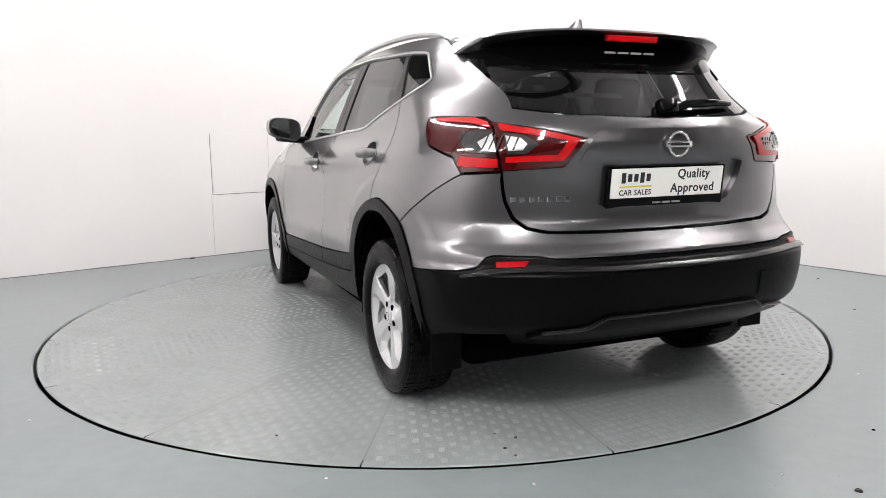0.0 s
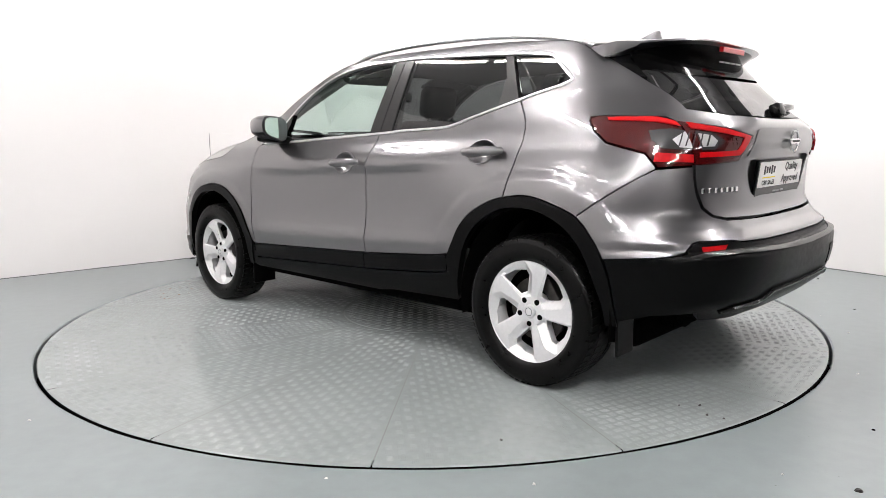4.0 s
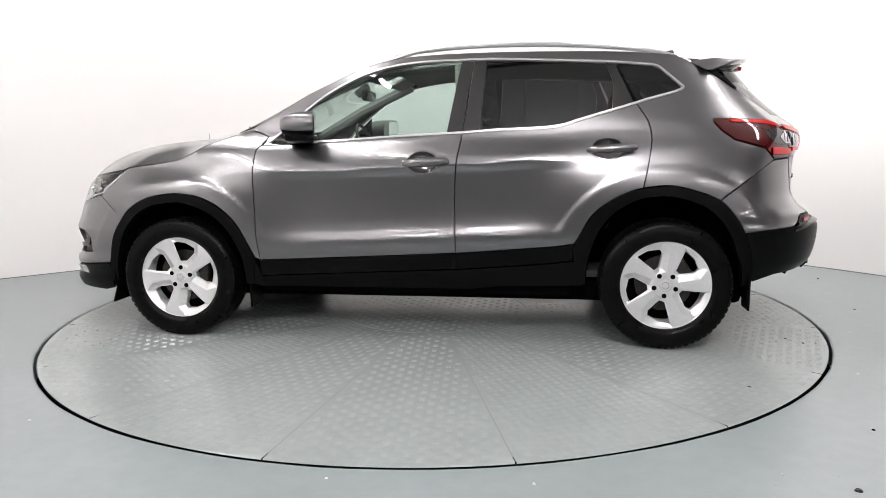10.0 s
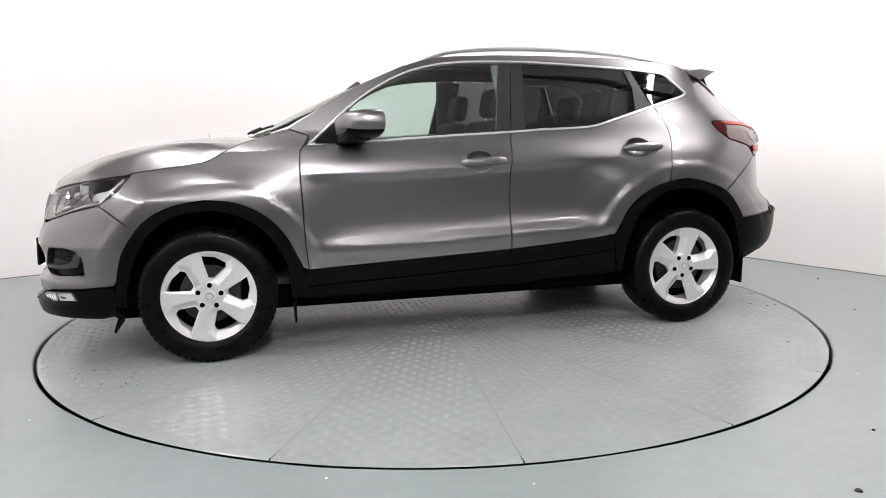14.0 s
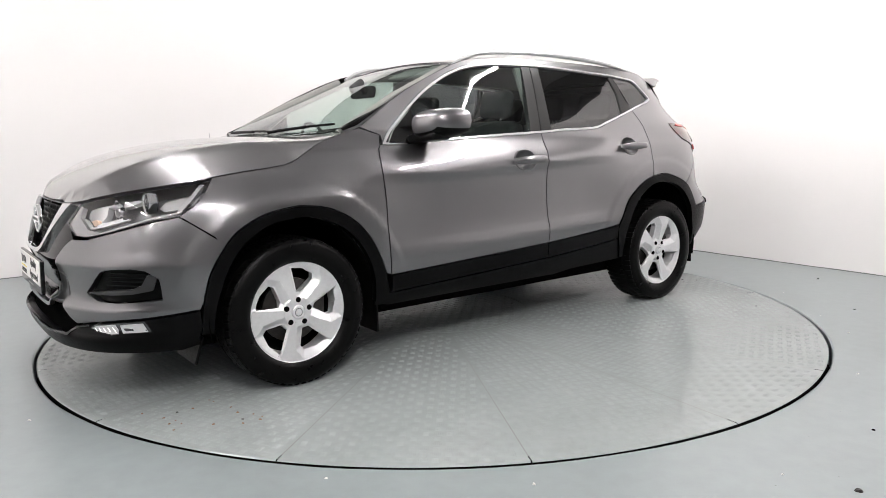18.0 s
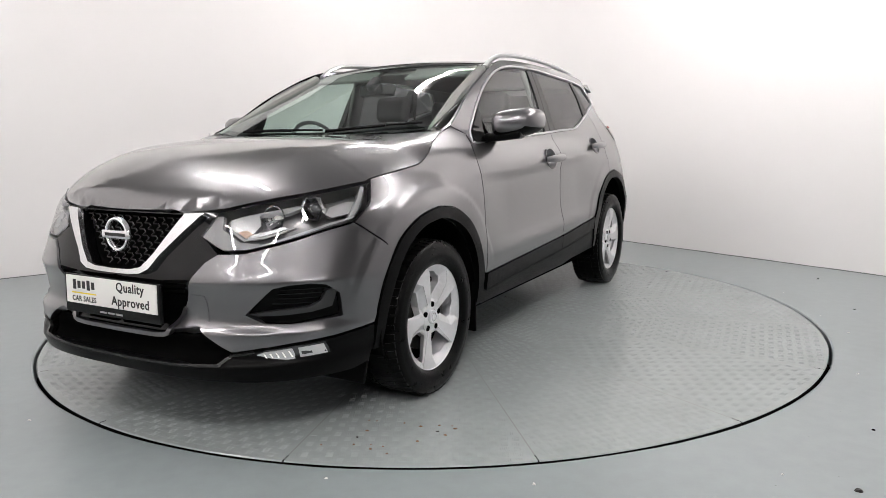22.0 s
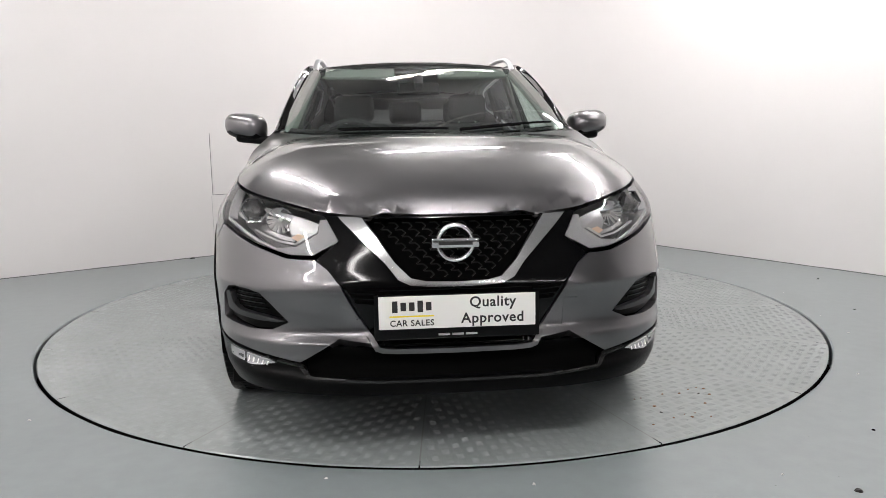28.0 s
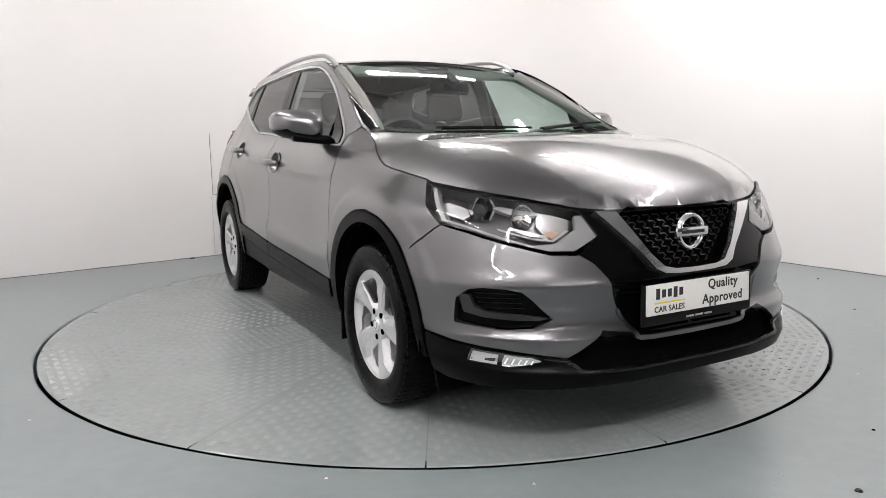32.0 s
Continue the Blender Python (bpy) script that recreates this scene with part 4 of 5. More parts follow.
def build_front():
    vent = fs((0.808, 0.545), (0.785, 0.578), (0.755, 0.587), (0.700, 0.585), (0.658, 0.575), (0.625, 0.545), (0.562, 0.482), (0.62, 0.456), (0.70, 0.452), (0.812, 0.462))
    poly = fs((0.463, 0.697), (0.50, 0.697), (0.56, 0.700), (0.673, 0.733), (0.77, 0.772)) + fs(*FSEAM[::-1])
    poly += arch_s("f", cut(FARCH, 1.648, 1.741)) + fs((1.752, 0.408), (0.80, 0.392), (0.715, 0.382), (0.62, 0.367), (0.52, 0.350), (0.391, 0.431), (0.305, 0.420), (0.27, 0.415), (0.323, 0.506), (0.378, 0.613), (0.42, 0.668))
    both("front_bumper", poly, on_front, PAINT, CAR, holes=[vent], thick=0.03, res=0.016)
    both("bumper_vent", vent, on_front, PLASTIC, CAR, "black recessed bumper vent", off=-0.028, inset=0)
    both("vent_blade", fs((0.806, 0.560), (0.786, 0.560), (0.772, 0.522), (0.745, 0.506), (0.66, 0.497), (0.572, 0.484), (0.60, 0.478), (0.68, 0.480), (0.75, 0.486), (0.795, 0.500)), on_front, VENTM, CAR, "dark satin blade curving across the vent", off=-0.004, thick=0.022, inset=0, res=0.014)
    for k in range(4):
        z = 0.515 + 0.016 * k
        both("vent_bar", fs((0.800, z), (0.645 + 0.010 * k, z), (0.645 + 0.010 * k, z + 0.004), (0.800, z + 0.004)), on_front, GLOSS, CAR, off=-0.022, thick=0.006, inset=0)
    # gloss black middle with the grille opening
    grille = fs((0, 0.829), (0.15, 0.829), (0.298, 0.829), (0.20, 0.686), (0.145, 0.634), (0.12, 0.628), (0, 0.622))
    black = fs((0, 0.833), (0.2, 0.833), (0.305, 0.834), (0.40, 0.838), (0.428, 0.838), (0.384, 0.757), (0.458, 0.697), (0.374, 0.613), (0.319, 0.506), (0.262, 0.415), (0.205, 0.409), (0, 0.411))
    black = black[:-1] + [black[-1]] + fs((0, 0.622))[0:1] + fs((0.12, 0.628), (0.145, 0.634), (0.20, 0.686), (0.298, 0.829), (0.15, 0.829), (0, 0.829))
    panel("grille_surround", black, on_front, GLOSS, CAR, "gloss black front grille surround", off=-0.006, thick=0.04, sym=True, inset=0)
    panel("grille_back", grille, on_front, DARK, CAR, sym=True, off=-0.05, inset=0)
    # hexagonal mesh of the grille
    bm = bmesh.new()
    for row in range(9):
        for col in range(-7, 8):
            y0, z0 = (col + 0.5 * (row % 2)) * 0.046, 0.642 + row * 0.0225
            if abs(y0) > 0.125 + (z0 - 0.636) * 0.85 or z0 > 0.822:
                continue
            pts = [(y0 - 0.011, z0 + 0.0105), (y0 + 0.011, z0 + 0.0105), (y0 + 0.023, z0), (y0 + 0.011, z0 - 0.0105)]
            for (a, b), (c, d) in zip(pts, pts[1:]):
                xa = 2.160 - 0.10 * a * a - 0.28 * (b - 0.64)
                xc = 2.160 - 0.10 * c * c - 0.28 * (d - 0.64)
                t = tube([(xa, a, b), (xc, c, d)], 0.0028, 4)
                me = bpy.data.meshes.new("tmp")
                t.to_mesh(me)
                t.free()
                bm.from_mesh(me)
                bpy.data.meshes.remove(me)
    part("grille_mesh", bm, MESHM, CAR, "black hexagonal grille mesh")
    vee = fs((0.303, 0.826), (0.381, 0.830), (0.23, 0.680), (0.192, 0.630), (0.15, 0.613), (0.08, 0.608), (0, 0.607), (0, 0.621), (0.10, 0.624), (0.15, 0.634), (0.20, 0.684))
    panel("grille_vee", vee, on_front, VEE, CAR, "satin chrome V of the grille", off=0.014, thick=0.03, sym=True, inset=0, res=0.02)
    panel("bumper_strip", fs((0, 0.400), (0.20, 0.402), (0.255, 0.408), (0.318, 0.500), (0.330, 0.497), (0.272, 0.398), (0.25, 0.390), (0.20, 0.386), (0, 0.384)), on_front, PAINT, CAR, "grey strip under the plate", off=0.006, thick=0.02, sym=True, inset=0, res=0.02)
    for k in range(3):
        z = 0.605 - 0.021 * k
        both("grille_slat", fs((0.405 - 0.045 - 0.012 * k, z), (0.255 - 0.012 * k, z - 0.008), (0.258 - 0.012 * k, z - 0.018), (0.355 - 0.012 * k, z - 0.012)), on_front, DARK, CAR, off=-0.002, thick=0.02, inset=0)
    # lower opening and lip
    low = fs((0, 0.384), (0.25, 0.390), (0.30, 0.415), (0.391, 0.428), (0.515, 0.347), (0.50, 0.316), (0.48, 0.298), (0.3, 0.292), (0, 0.290))
    panel("lower_grille", low, on_front, DARK, CAR, "black lower air intake", sym=True, off=-0.03, inset=0)
    lip = fs((0, 0.300), (0.3, 0.302), (0.49, 0.312), (0.52, 0.346), (0.62, 0.363), (0.715, 0.378), (0.80, 0.388), (1.752, 0.404), (1.752, 0.30), (1.752, 0.255), (0.8, 0.238), (0.5, 0.245), (0, 0.245))
    panel("bumper_lip", lip, on_front, PLASTIC, CAR, "black plastic bumper lip", sym=True, off=0.002, thick=0.04)
    # Raised strip that draws the highlight line along the lip.
    panel("lip_glint", fs((0, 0.300), (0.3, 0.302), (0.485, 0.311), (0.515, 0.344), (0.60, 0.359), (0.60, 0.353), (0.528, 0.336), (0.495, 0.303), (0.3, 0.294), (0, 0.292)), on_front, GLINTM, CAR, "glossy strip for the highlight along the bumper lip", sym=True, off=0.006, thick=0.012, inset=0, res=0.014)
    fog = fs((0.602, 0.347), (0.63, 0.362), (0.717, 0.373), (0.782, 0.379), (0.786, 0.328), (0.693, 0.319), (0.65, 0.325))
    for s in (1, -1):
        f = panel("fog_lamp", fog, on_front, SMOKE, CAR, "clear fog lamp in the bumper", off=0.003, side=s, inset=0)
        panel("lens", fs((0.608, 0.347), (0.634, 0.358), (0.708, 0.368), (0.712, 0.325), (0.693, 0.323), (0.652, 0.329)), on_front, LAMPIN, f, "ribbed silver lens", off=0.008, side=s, inset=0)
        for k in range(5):
            y = 0.628 + 0.017 * k
            panel("lens_rib", fs((y, 0.350 + 0.12 * (y - 0.62)), (y + 0.004, 0.350 + 0.12 * (y - 0.62)), (y + 0.010, 0.331), (y + 0.006, 0.331)), on_front, WHITEP, f, off=0.0095, side=s, inset=0, thick=0.003)
        panel("bulb", fs((0.778, 0.372), (0.722, 0.367), (0.724, 0.328), (0.780, 0.334)), on_front, LAMPIN, f, "silver bulb reflector", off=0.006, side=s, inset=0, dome=-0.006)
    panel("tow_cover", fs((0.365, 0.552), (0.418, 0.548), (0.420, 0.450), (0.365, 0.452)), on_front, PAINT, CAR, "square towing eye cover", off=0.0025, thick=0.004, inset=0.001)
    # headlamps
    outl = fs((0.380, 0.754), (0.428, 0.841), (0.50, 0.856), (0.581, 0.875), (0.70, 0.901), (0.77, 0.922)) + fs((1.62, 0.937), (1.71, 0.852), (1.80, 0.788)) + fs((0.77, 0.775), (0.673, 0.737), (0.56, 0.708), (0.474, 0.706))
    for s in (1, -1):
        h = panel("headlamp", outl, on_front, LAMPDARK, CAR, "clear headlamp with chrome inside", off=-0.085, side=s, thick=-0.078, inset=0.004)
        panel("lens", outl, on_front, LENS, h, "clear lens", off=0.0, thick=0.010, side=s)
        wh = fs((0.420, 0.826), (0.384, 0.755), (0.474, 0.711), (0.56, 0.713), (0.60, 0.724), (0.60, 0.731), (0.53, 0.738), (0.455, 0.782), (0.448, 0.826))
        panel("running_light", wh, on_front, PALELENS, h, "pale grey running light guide", off=-0.012, thick=0.02, side=s, inset=0, res=0.02)
        ln = fs((0.475, 0.779), (0.535, 0.744), (0.60, 0.752), (0.69, 0.782), (0.69, 0.788), (0.60, 0.758), (0.537, 0.751), (0.487, 0.781))
        panel("light_guide", ln, on_front, GUIDE, h, "thin white light line", off=-0.018, thick=0.012, side=s, inset=0, res=0.02)
        panel("reflector_field", fs((0.462, 0.822), (0.50, 0.836), (0.56, 0.845), (0.575, 0.80), (0.555, 0.768), (0.53, 0.756), (0.468, 0.790)), on_front, LAMPIN, h, "silver reflector beside the running light", off=-0.040, thick=0.03, side=s, inset=0, res=0.02, dome=-0.022)
        panel("upper_field", fs((0.50, 0.842), (0.58, 0.862), (0.66, 0.880), (0.68, 0.874), (0.645, 0.850), (0.58, 0.846)), on_front, LAMPIN, h, "silver upper bezel", off=-0.045, thick=0.02, side=s, inset=0, res=0.02)
        panel("inner_shelf", fs((0.545, 0.756), (0.60, 0.765), (0.66, 0.785), (0.655, 0.795), (0.60, 0.778), (0.550, 0.768)), on_front, LAMPIN, h, "silver inner bezel", off=-0.035, thick=0.03, side=s, inset=0, res=0.02)
        panel("indicator", fs((0.505, 0.776), (0.535, 0.784), (0.560, 0.770), (0.535, 0.757)), on_front, AMBER, h, "amber indicator", off=-0.032, side=s, inset=0)
        panel("outer_reflector", fs((0.748, 0.868), (0.775, 0.884), (1.712, 0.882), (1.745, 0.845), (0.772, 0.822), (0.752, 0.838)), on_front, LAMPIN, h, "bright faceted outer reflector", off=-0.045, thick=0.02, side=s, inset=0, res=0.025, dome=-0.015)
        panel("bezel", fs((1.795, 0.808), (1.752, 0.850), (1.682, 0.918), (1.696, 0.920), (1.766, 0.856), (1.808, 0.812)), on_front, PALELENS, h, "pale outer light guide", off=-0.014, thick=0.03, side=s, inset=0, res=0.02)
        panel("light_guide", fs((1.793, 0.806), (0.765, 0.786), (0.673, 0.747), (0.60, 0.723), (0.60, 0.730), (0.673, 0.755), (0.765, 0.794), (1.786, 0.814)), on_front, GUIDE, h, "thin white light line", off=-0.013, thick=0.012, side=s, inset=0, res=0.02)
        for nm, y0, z0, r0 in (("main_beam", 0.602, 0.812, 0.046), ("projector", 0.702, 0.842, 0.040)):
            p = on_front(np.array([end_s("f", y0, z0)]), np.array([z0]))[0]
            at = (p[0] - 0.070, s * (p[1] - 0.012), p[2])
            if nm == "main_beam":
                part("main_beam_ring", lathe([(r0 * 0.95, 0.012), (r0 * 1.02, 0.024), (r0 * 0.94, 0.022)], 28, "x", at), CHROME, h, "chrome lamp ring", True)
                part("main_reflector", lathe([(r0 * 0.96, 0.022), (r0 * 0.74, 0.002), (r0 * 0.48, -0.012), (r0 * 0.2, -0.020), (0.0005, -0.020)], 16, "x", at), CHROME, h, "bright reflector bowl")
                part("bulb", capped(lathe([(0.008, -0.018), (0.008, 0.012), (0.004, 0.018)], 12, "x", at), 12, False, True), WHITEP, h, "small bulb", True)
            else:
                part("projector_ring", lathe([(r0 * 0.98, 0.0), (r0 * 1.06, 0.030), (r0 * 1.22, 0.036), (r0 * 1.20, 0.028), (r0 * 1.10, 0.0)], 6, "x", at), CHROME, h, "six-sided chrome bezel")
                part("projector", lathe([(0.0005, 0.038), (0.012, 0.035), (0.022, 0.027), (0.030, 0.014), (0.037, -0.004)], 24, "x", at), SMOKE, h, "glass projector lens", True)


def build_rear():
    lamp_in = rs((0.640, 1.140), (0.50, 1.112), (0.365, 1.081), (0.44, 0.984), (0.640, 0.972))
    gate = rs((0, 0.748), (0.255, 0.750), (0.50, 0.757), (0.565, 0.772), (0.606, 0.805), (0.632, 0.865), (0.640, 0.972), (0.44, 0.984), (0.365, 1.081), (0.50, 1.112), (0.640, 1.142), (0.648, 1.17), (0.668, 1.225), (0.607, 1.204), (0.42, 1.167), (0.193, 1.156), (0, 1.154))
    niche = rs((0, 0.995), (0.30, 0.995), (0.36, 0.985), (0.35, 0.93), (0.30, 0.850), (0.27, 0.836), (0, 0.834))
    gate = gate + niche
    panel("tailgate", gate, on_rear, PAINT, CAR, sym=True, thick=0.025)
    panel("plate_recess", niche, on_rear, PAINT, CAR, sym=True, off=-0.022, inset=0)
    panel("handle_panel", rs((0, 1.114), (0.282, 1.114), (0.328, 1.104), (0.345, 1.080), (0.388, 1.002), (0, 1.000)), on_rear, PAINT, CAR, "raised grey panel over the plate", sym=True, off=0.005, thick=0.006, inset=0.001)
    panel("tow_cover", [(a, b) for a, b in rs((0.351, 0.571), (0.436, 0.572), (0.440, 0.479), (0.355, 0.478))], on_rear, PLASTIC, CAR, "square towing eye cover", off=0.006, thick=0.006, inset=0.001, side=-1)
    glassp = rs((0, 1.158), (0.193, 1.160), (0.42, 1.171), (0.60, 1.206), (0.662, 1.232), (0.655, 1.31), (0.635, 1.36), (0.61, 1.42), (0, 1.45))
    panel("rear_window", glassp, on_rear, REARGLASS, CAR, "dark tinted rear window", sym=True, off=-0.004, thick=0.004)
    # painted bumper
    clad_top = [(-1.70, 0.609)], [(0.80, 0.628), (0.753, 0.640), (0.725, 0.676), (0.70, 0.683), (0.56, 0.680), (0.52, 0.671), (0.3, 0.667), (0, 0.665)]
    poly = rs(*SEAM) + arch_s("r", cut(RARCH, -1.58, -1.69)) + rs(*clad_top[1])
    poly += rs((0, 0.742), (0.255, 0.744), (0.505, 0.751), (0.572, 0.767), (0.613, 0.802), (0.638, 0.864), (0.646, 0.966))
    panel("rear_bumper", poly, on_rear, PAINT, CAR, sym=True, thick=0.03, res=0.018)
    low = rs(*clad_top[1][::-1]) + rs((-1.70, 0.607)) + arch_s("r", cut(RARCH, -1.70, -1.735)) + rs((-1.745, 0.35), (0.80, 0.385), (0.68, 0.40), (0.4, 0.42), (0, 0.425))
    panel("bumper_cladding", low, on_rear, PLASTIC, CAR, "black plastic rear bumper cladding", sym=True, off=0.002, thick=0.03, res=0.014)
    under = rs((0, 0.425), (0.4, 0.42), (0.68, 0.40), (0.62, 0.34), (0.4, 0.32), (0, 0.32))
    panel("bumper_underside", under, on_rear, PLASTIC, CAR, sym=True, off=-0.02)
    for s in (1, -1):
        panel("reflector", rs((0.70, 0.663), (0.600, 0.667), (0.615, 0.648), (0.70, 0.643)), on_rear, REDLENS, CAR, "red rear reflector", off=0.007, side=s, inset=0, thick=0.008, res=0.012)
    # Paler glossy strip put where the bumper step catches the light.
    step = rs((0, 0.630), (0.3, 0.633), (0.56, 0.640), (0.70, 0.637), (0.755, 0.628), (0.80, 0.614), (0.80, 0.605), (0.755, 0.618), (0.70, 0.626), (0.56, 0.629), (0.3, 0.622), (0, 0.619))
    panel("step_glint", step, on_rear, GLINTM, CAR, "glossy strip for the catch-light on the rear bumper step", sym=True, off=0.011, thick=0.014, inset=0, res=0.014)
    panel("valance", rs((0, 0.462), (0.34, 0.462), (0.41, 0.428), (0.56, 0.418), (0.60, 0.398), (0.40, 0.372), (0, 0.368)), on_rear, PLASTIC, CAR, "black valance under the rear bumper", sym=True, off=0.014, thick=0.03, inset=0.002, res=0.016)
    # The valance's highlight line, made as a strip of its own.
    panel("valance_glint", rs((0, 0.464), (0.342, 0.464), (0.412, 0.430), (0.56, 0.420), (0.56, 0.415), (0.408, 0.424), (0.338, 0.457), (0, 0.457)), on_rear, GLINTM, CAR, "glossy strip for the highlight along the valance", sym=True, off=0.018, thick=0.01, inset=0, res=0.014)
    # lamps: the body half and the tailgate half
    outer = rs((0.644, 1.141)) + rs((-1.80, 1.160), (-1.60, 1.167), (-1.548, 1.164), (-1.552, 1.148), (-1.584, 1.109), (-1.647, 1.063), (-1.80, 1.020), (-1.845, 0.965)) + rs((0.646, 0.971))
    for s in (1, -1):
        for nm, ol, inn in (("tail_lamp", outer, None), ("tail_lamp", lamp_in, None)):
            lamp = panel(nm, ol, on_rear, DEEPRED, CAR, "red and clear tail lamp", off=0.004, side=s, thick=0.03, dome=0.008, inset=0.0015)
            if ol is outer:
                panel("clear_lens", rs((0.652, 1.100), (-1.86, 1.108), (-1.79, 1.102), (-1.81, 1.066), (-1.85, 1.034), (0.655, 1.028)), on_rear, GREYLENS, lamp, "clear reversing lens", off=0.013, side=s, inset=0, thick=0.004)
                panel("light_bar", rs((0.652, 1.135)) + rs((-1.80, 1.152), (-1.62, 1.157), (-1.63, 1.145), (-1.80, 1.134)) + rs((0.652, 1.117)), on_rear, REDLENS, lamp, "bright red light bar", off=0.014, side=s, inset=0, thick=0.004)
                ref = panel("reversing_reflector", rs((0.653, 1.096), (-1.905, 1.098), (-1.875, 1.066), (-1.900, 1.038), (0.653, 1.036)), on_rear, LAMPIN, lamp, "bright ribbed reflector", off=0.0165, side=s, inset=0, thick=0.003, dome=-0.004)
                for k in range(5):
                    x = -1.895 - 0.018 * k
                    panel("lens_rib", rs((x, 1.092), (x - 0.004, 1.092), (x - 0.004, 1.042), (x, 1.042)), on_rear, GREYLENS, lamp, off=0.0175, side=s, inset=0, thick=0.003)
                panel("light_bar", rs((0.652, 1.012)) + rs((-1.83, 1.020), (-1.83, 0.985)) + rs((0.652, 0.982)), on_rear, REDLENS, lamp, "bright red light bar", off=0.014, side=s, inset=0, thick=0.004)
            else:
                panel("light_bar", rs((0.630, 1.130), (0.50, 1.104), (0.395, 1.078), (0.45, 1.008), (0.630, 1.000), (0.630, 1.020), (0.47, 1.028), (0.435, 1.072), (0.50, 1.084), (0.630, 1.108)), on_rear, REDLENS, lamp, "bright red light bar", off=0.014, side=s, inset=0, thick=0.004)
                panel("clear_lens", rs((0.625, 1.098), (0.57, 1.090), (0.53, 1.060), (0.57, 1.030), (0.625, 1.028)), on_rear, GREYLENS, lamp, "clear reversing lens", off=0.013, side=s, inset=0, thick=0.004)
                panel("reversing_reflector", rs((0.620, 1.088), (0.580, 1.080), (0.566, 1.060), (0.580, 1.042), (0.620, 1.040)), on_rear, LAMPIN, lamp, "bright ribbed reflector", off=0.0165, side=s, inset=0, thick=0.003, dome=-0.004)
                for k in range(4):
                    for j in range(2):
                        y, z = 0.538 - 0.020 * k, 1.046 + 0.016 * j
                        panel("lens_cell", rs((y, z), (y - 0.012, z), (y - 0.012, z + 0.011), (y, z + 0.011)), on_rear, DEEPRED, lamp, off=0.0125, side=s, inset=0, thick=0.003)
    # roof spoiler: a wedge over the rear window
    bm = bmesh.new()
    rows = []
    for k in range(-14, 15):
        y = 0.575 * k / 14
        q = abs(y) / 0.575
        g = 1 if k > 0 else -1
        xr = -1.815 + 0.155 * q ** 4
        zr = 1.494 - 0.022 * q ** 3
        z0 = float(on_roof(np.array([-1.50]), np.array([min(abs(y), 0.57)]))[0, 2]) - 0.001
        rows.append([(-1.53 + 0.09 * q ** 3, y * 1.05, z0 - 0.012 * q ** 4), (-1.62 + 0.05 * q ** 3, y * 1.04, (z0 + zr) / 2 + 0.006), (xr, y, zr), (xr - 0.006, y, zr - 0.008), (xr + 0.015, y, zr - 0.018), (-1.66 + 0.10 * q ** 3, y * (1.02 + 0.07 * q ** 8), 1.42), (-1.56 + 0.03 * q ** 3, y * (1.06 + 0.06 * q ** 8), 1.415)])
    vs = [[bm.verts.new(p) for p in r] for r in rows]
    for a, b in zip(vs, vs[1:]):
        for k in range(6):
            bm.faces.new((a[k], a[k + 1], b[k + 1], b[k]))
    for r in (vs[0], vs[-1]):
        bm.faces.new(r)
    sp = part("roof_spoiler", bm, PAINT, CAR, "grey roof spoiler over the rear window", True, 40)
    bm = bmesh.new()
    rows = []
    for k in range(-14, 15):
        y = 0.562 * k / 14
        q = abs(y) / 0.562
        rows.append([bm.verts.new(p) for p in ((-1.808 + 0.165 * q ** 4, y, 1.484 - 0.022 * q ** 3), (-1.790 + 0.165 * q ** 4, y, 1.470 - 0.022 * q ** 3), (-1.735 + 0.12 * q ** 4, y, 1.436 - 0.012 * q ** 4), (-1.848 + 0.185 * q ** 3, y, 1.338 - 0.004 * q ** 4))])
    for a, b in zip(rows, rows[1:]):
        for k in range(3):
            bm.faces.new((a[k], a[k + 1], b[k + 1], b[k]))
    part("spoiler_underside", bm, SHADE, sp, "gloss black spoiler underside", True)
    both("spoiler_fin", [(-1.525, 1.418), (-1.56, 1.445), (-1.60, 1.43), (-1.64, 1.38), (-1.695, 1.322), (-1.67, 1.325)], on_side, GLOSS, CAR, "gloss black fin beside the rear window", off=0.006)
    for k in range(4):
        part("print_bar", boxed((0.002, 0.050, 0.007), (-1.806, 0.095 - 0.062 * k, 1.408), 0, (0, -12, 0)), PALEINK, sp, "small white printed bar")
    for y0, y1, z0, z1 in ((0.36, 0.13, 1.236, 1.252), (0.45, 0.41, 1.265, 1.285)):
        panel("window_sticker", rs((y0, z0), (y1, z0), (y1, z1), (y0, z1)), on_rear, STICKER, CAR, "pale sticker inside the rear window", off=-0.010, thick=0.001, inset=0)
    part("brake_light", boxed((0.02, 0.24, 0.024), (-1.812, 0.0, 1.462), 0.004, (0, -8, 0)), REDLENS, CAR, "red high brake light")


BLADE = [(r * math.cos(radians(d)), r * math.sin(radians(d))) for r, d in ((0.050, -20.0), (0.10, -15.0), (0.174, -15.5), (0.2225, -26.2), (0.2228, -17.0), (0.2228, -7.0), (0.2225, 2.2), (0.203, 5.0), (0.103, 7.0), (0.050, 12.0))]


def blade_top(a, b):
    r = np.hypot(a, b)
    return np.stack([a, 0.076 + 0.011 * soft(0.05, 0.20, r), b], 1)


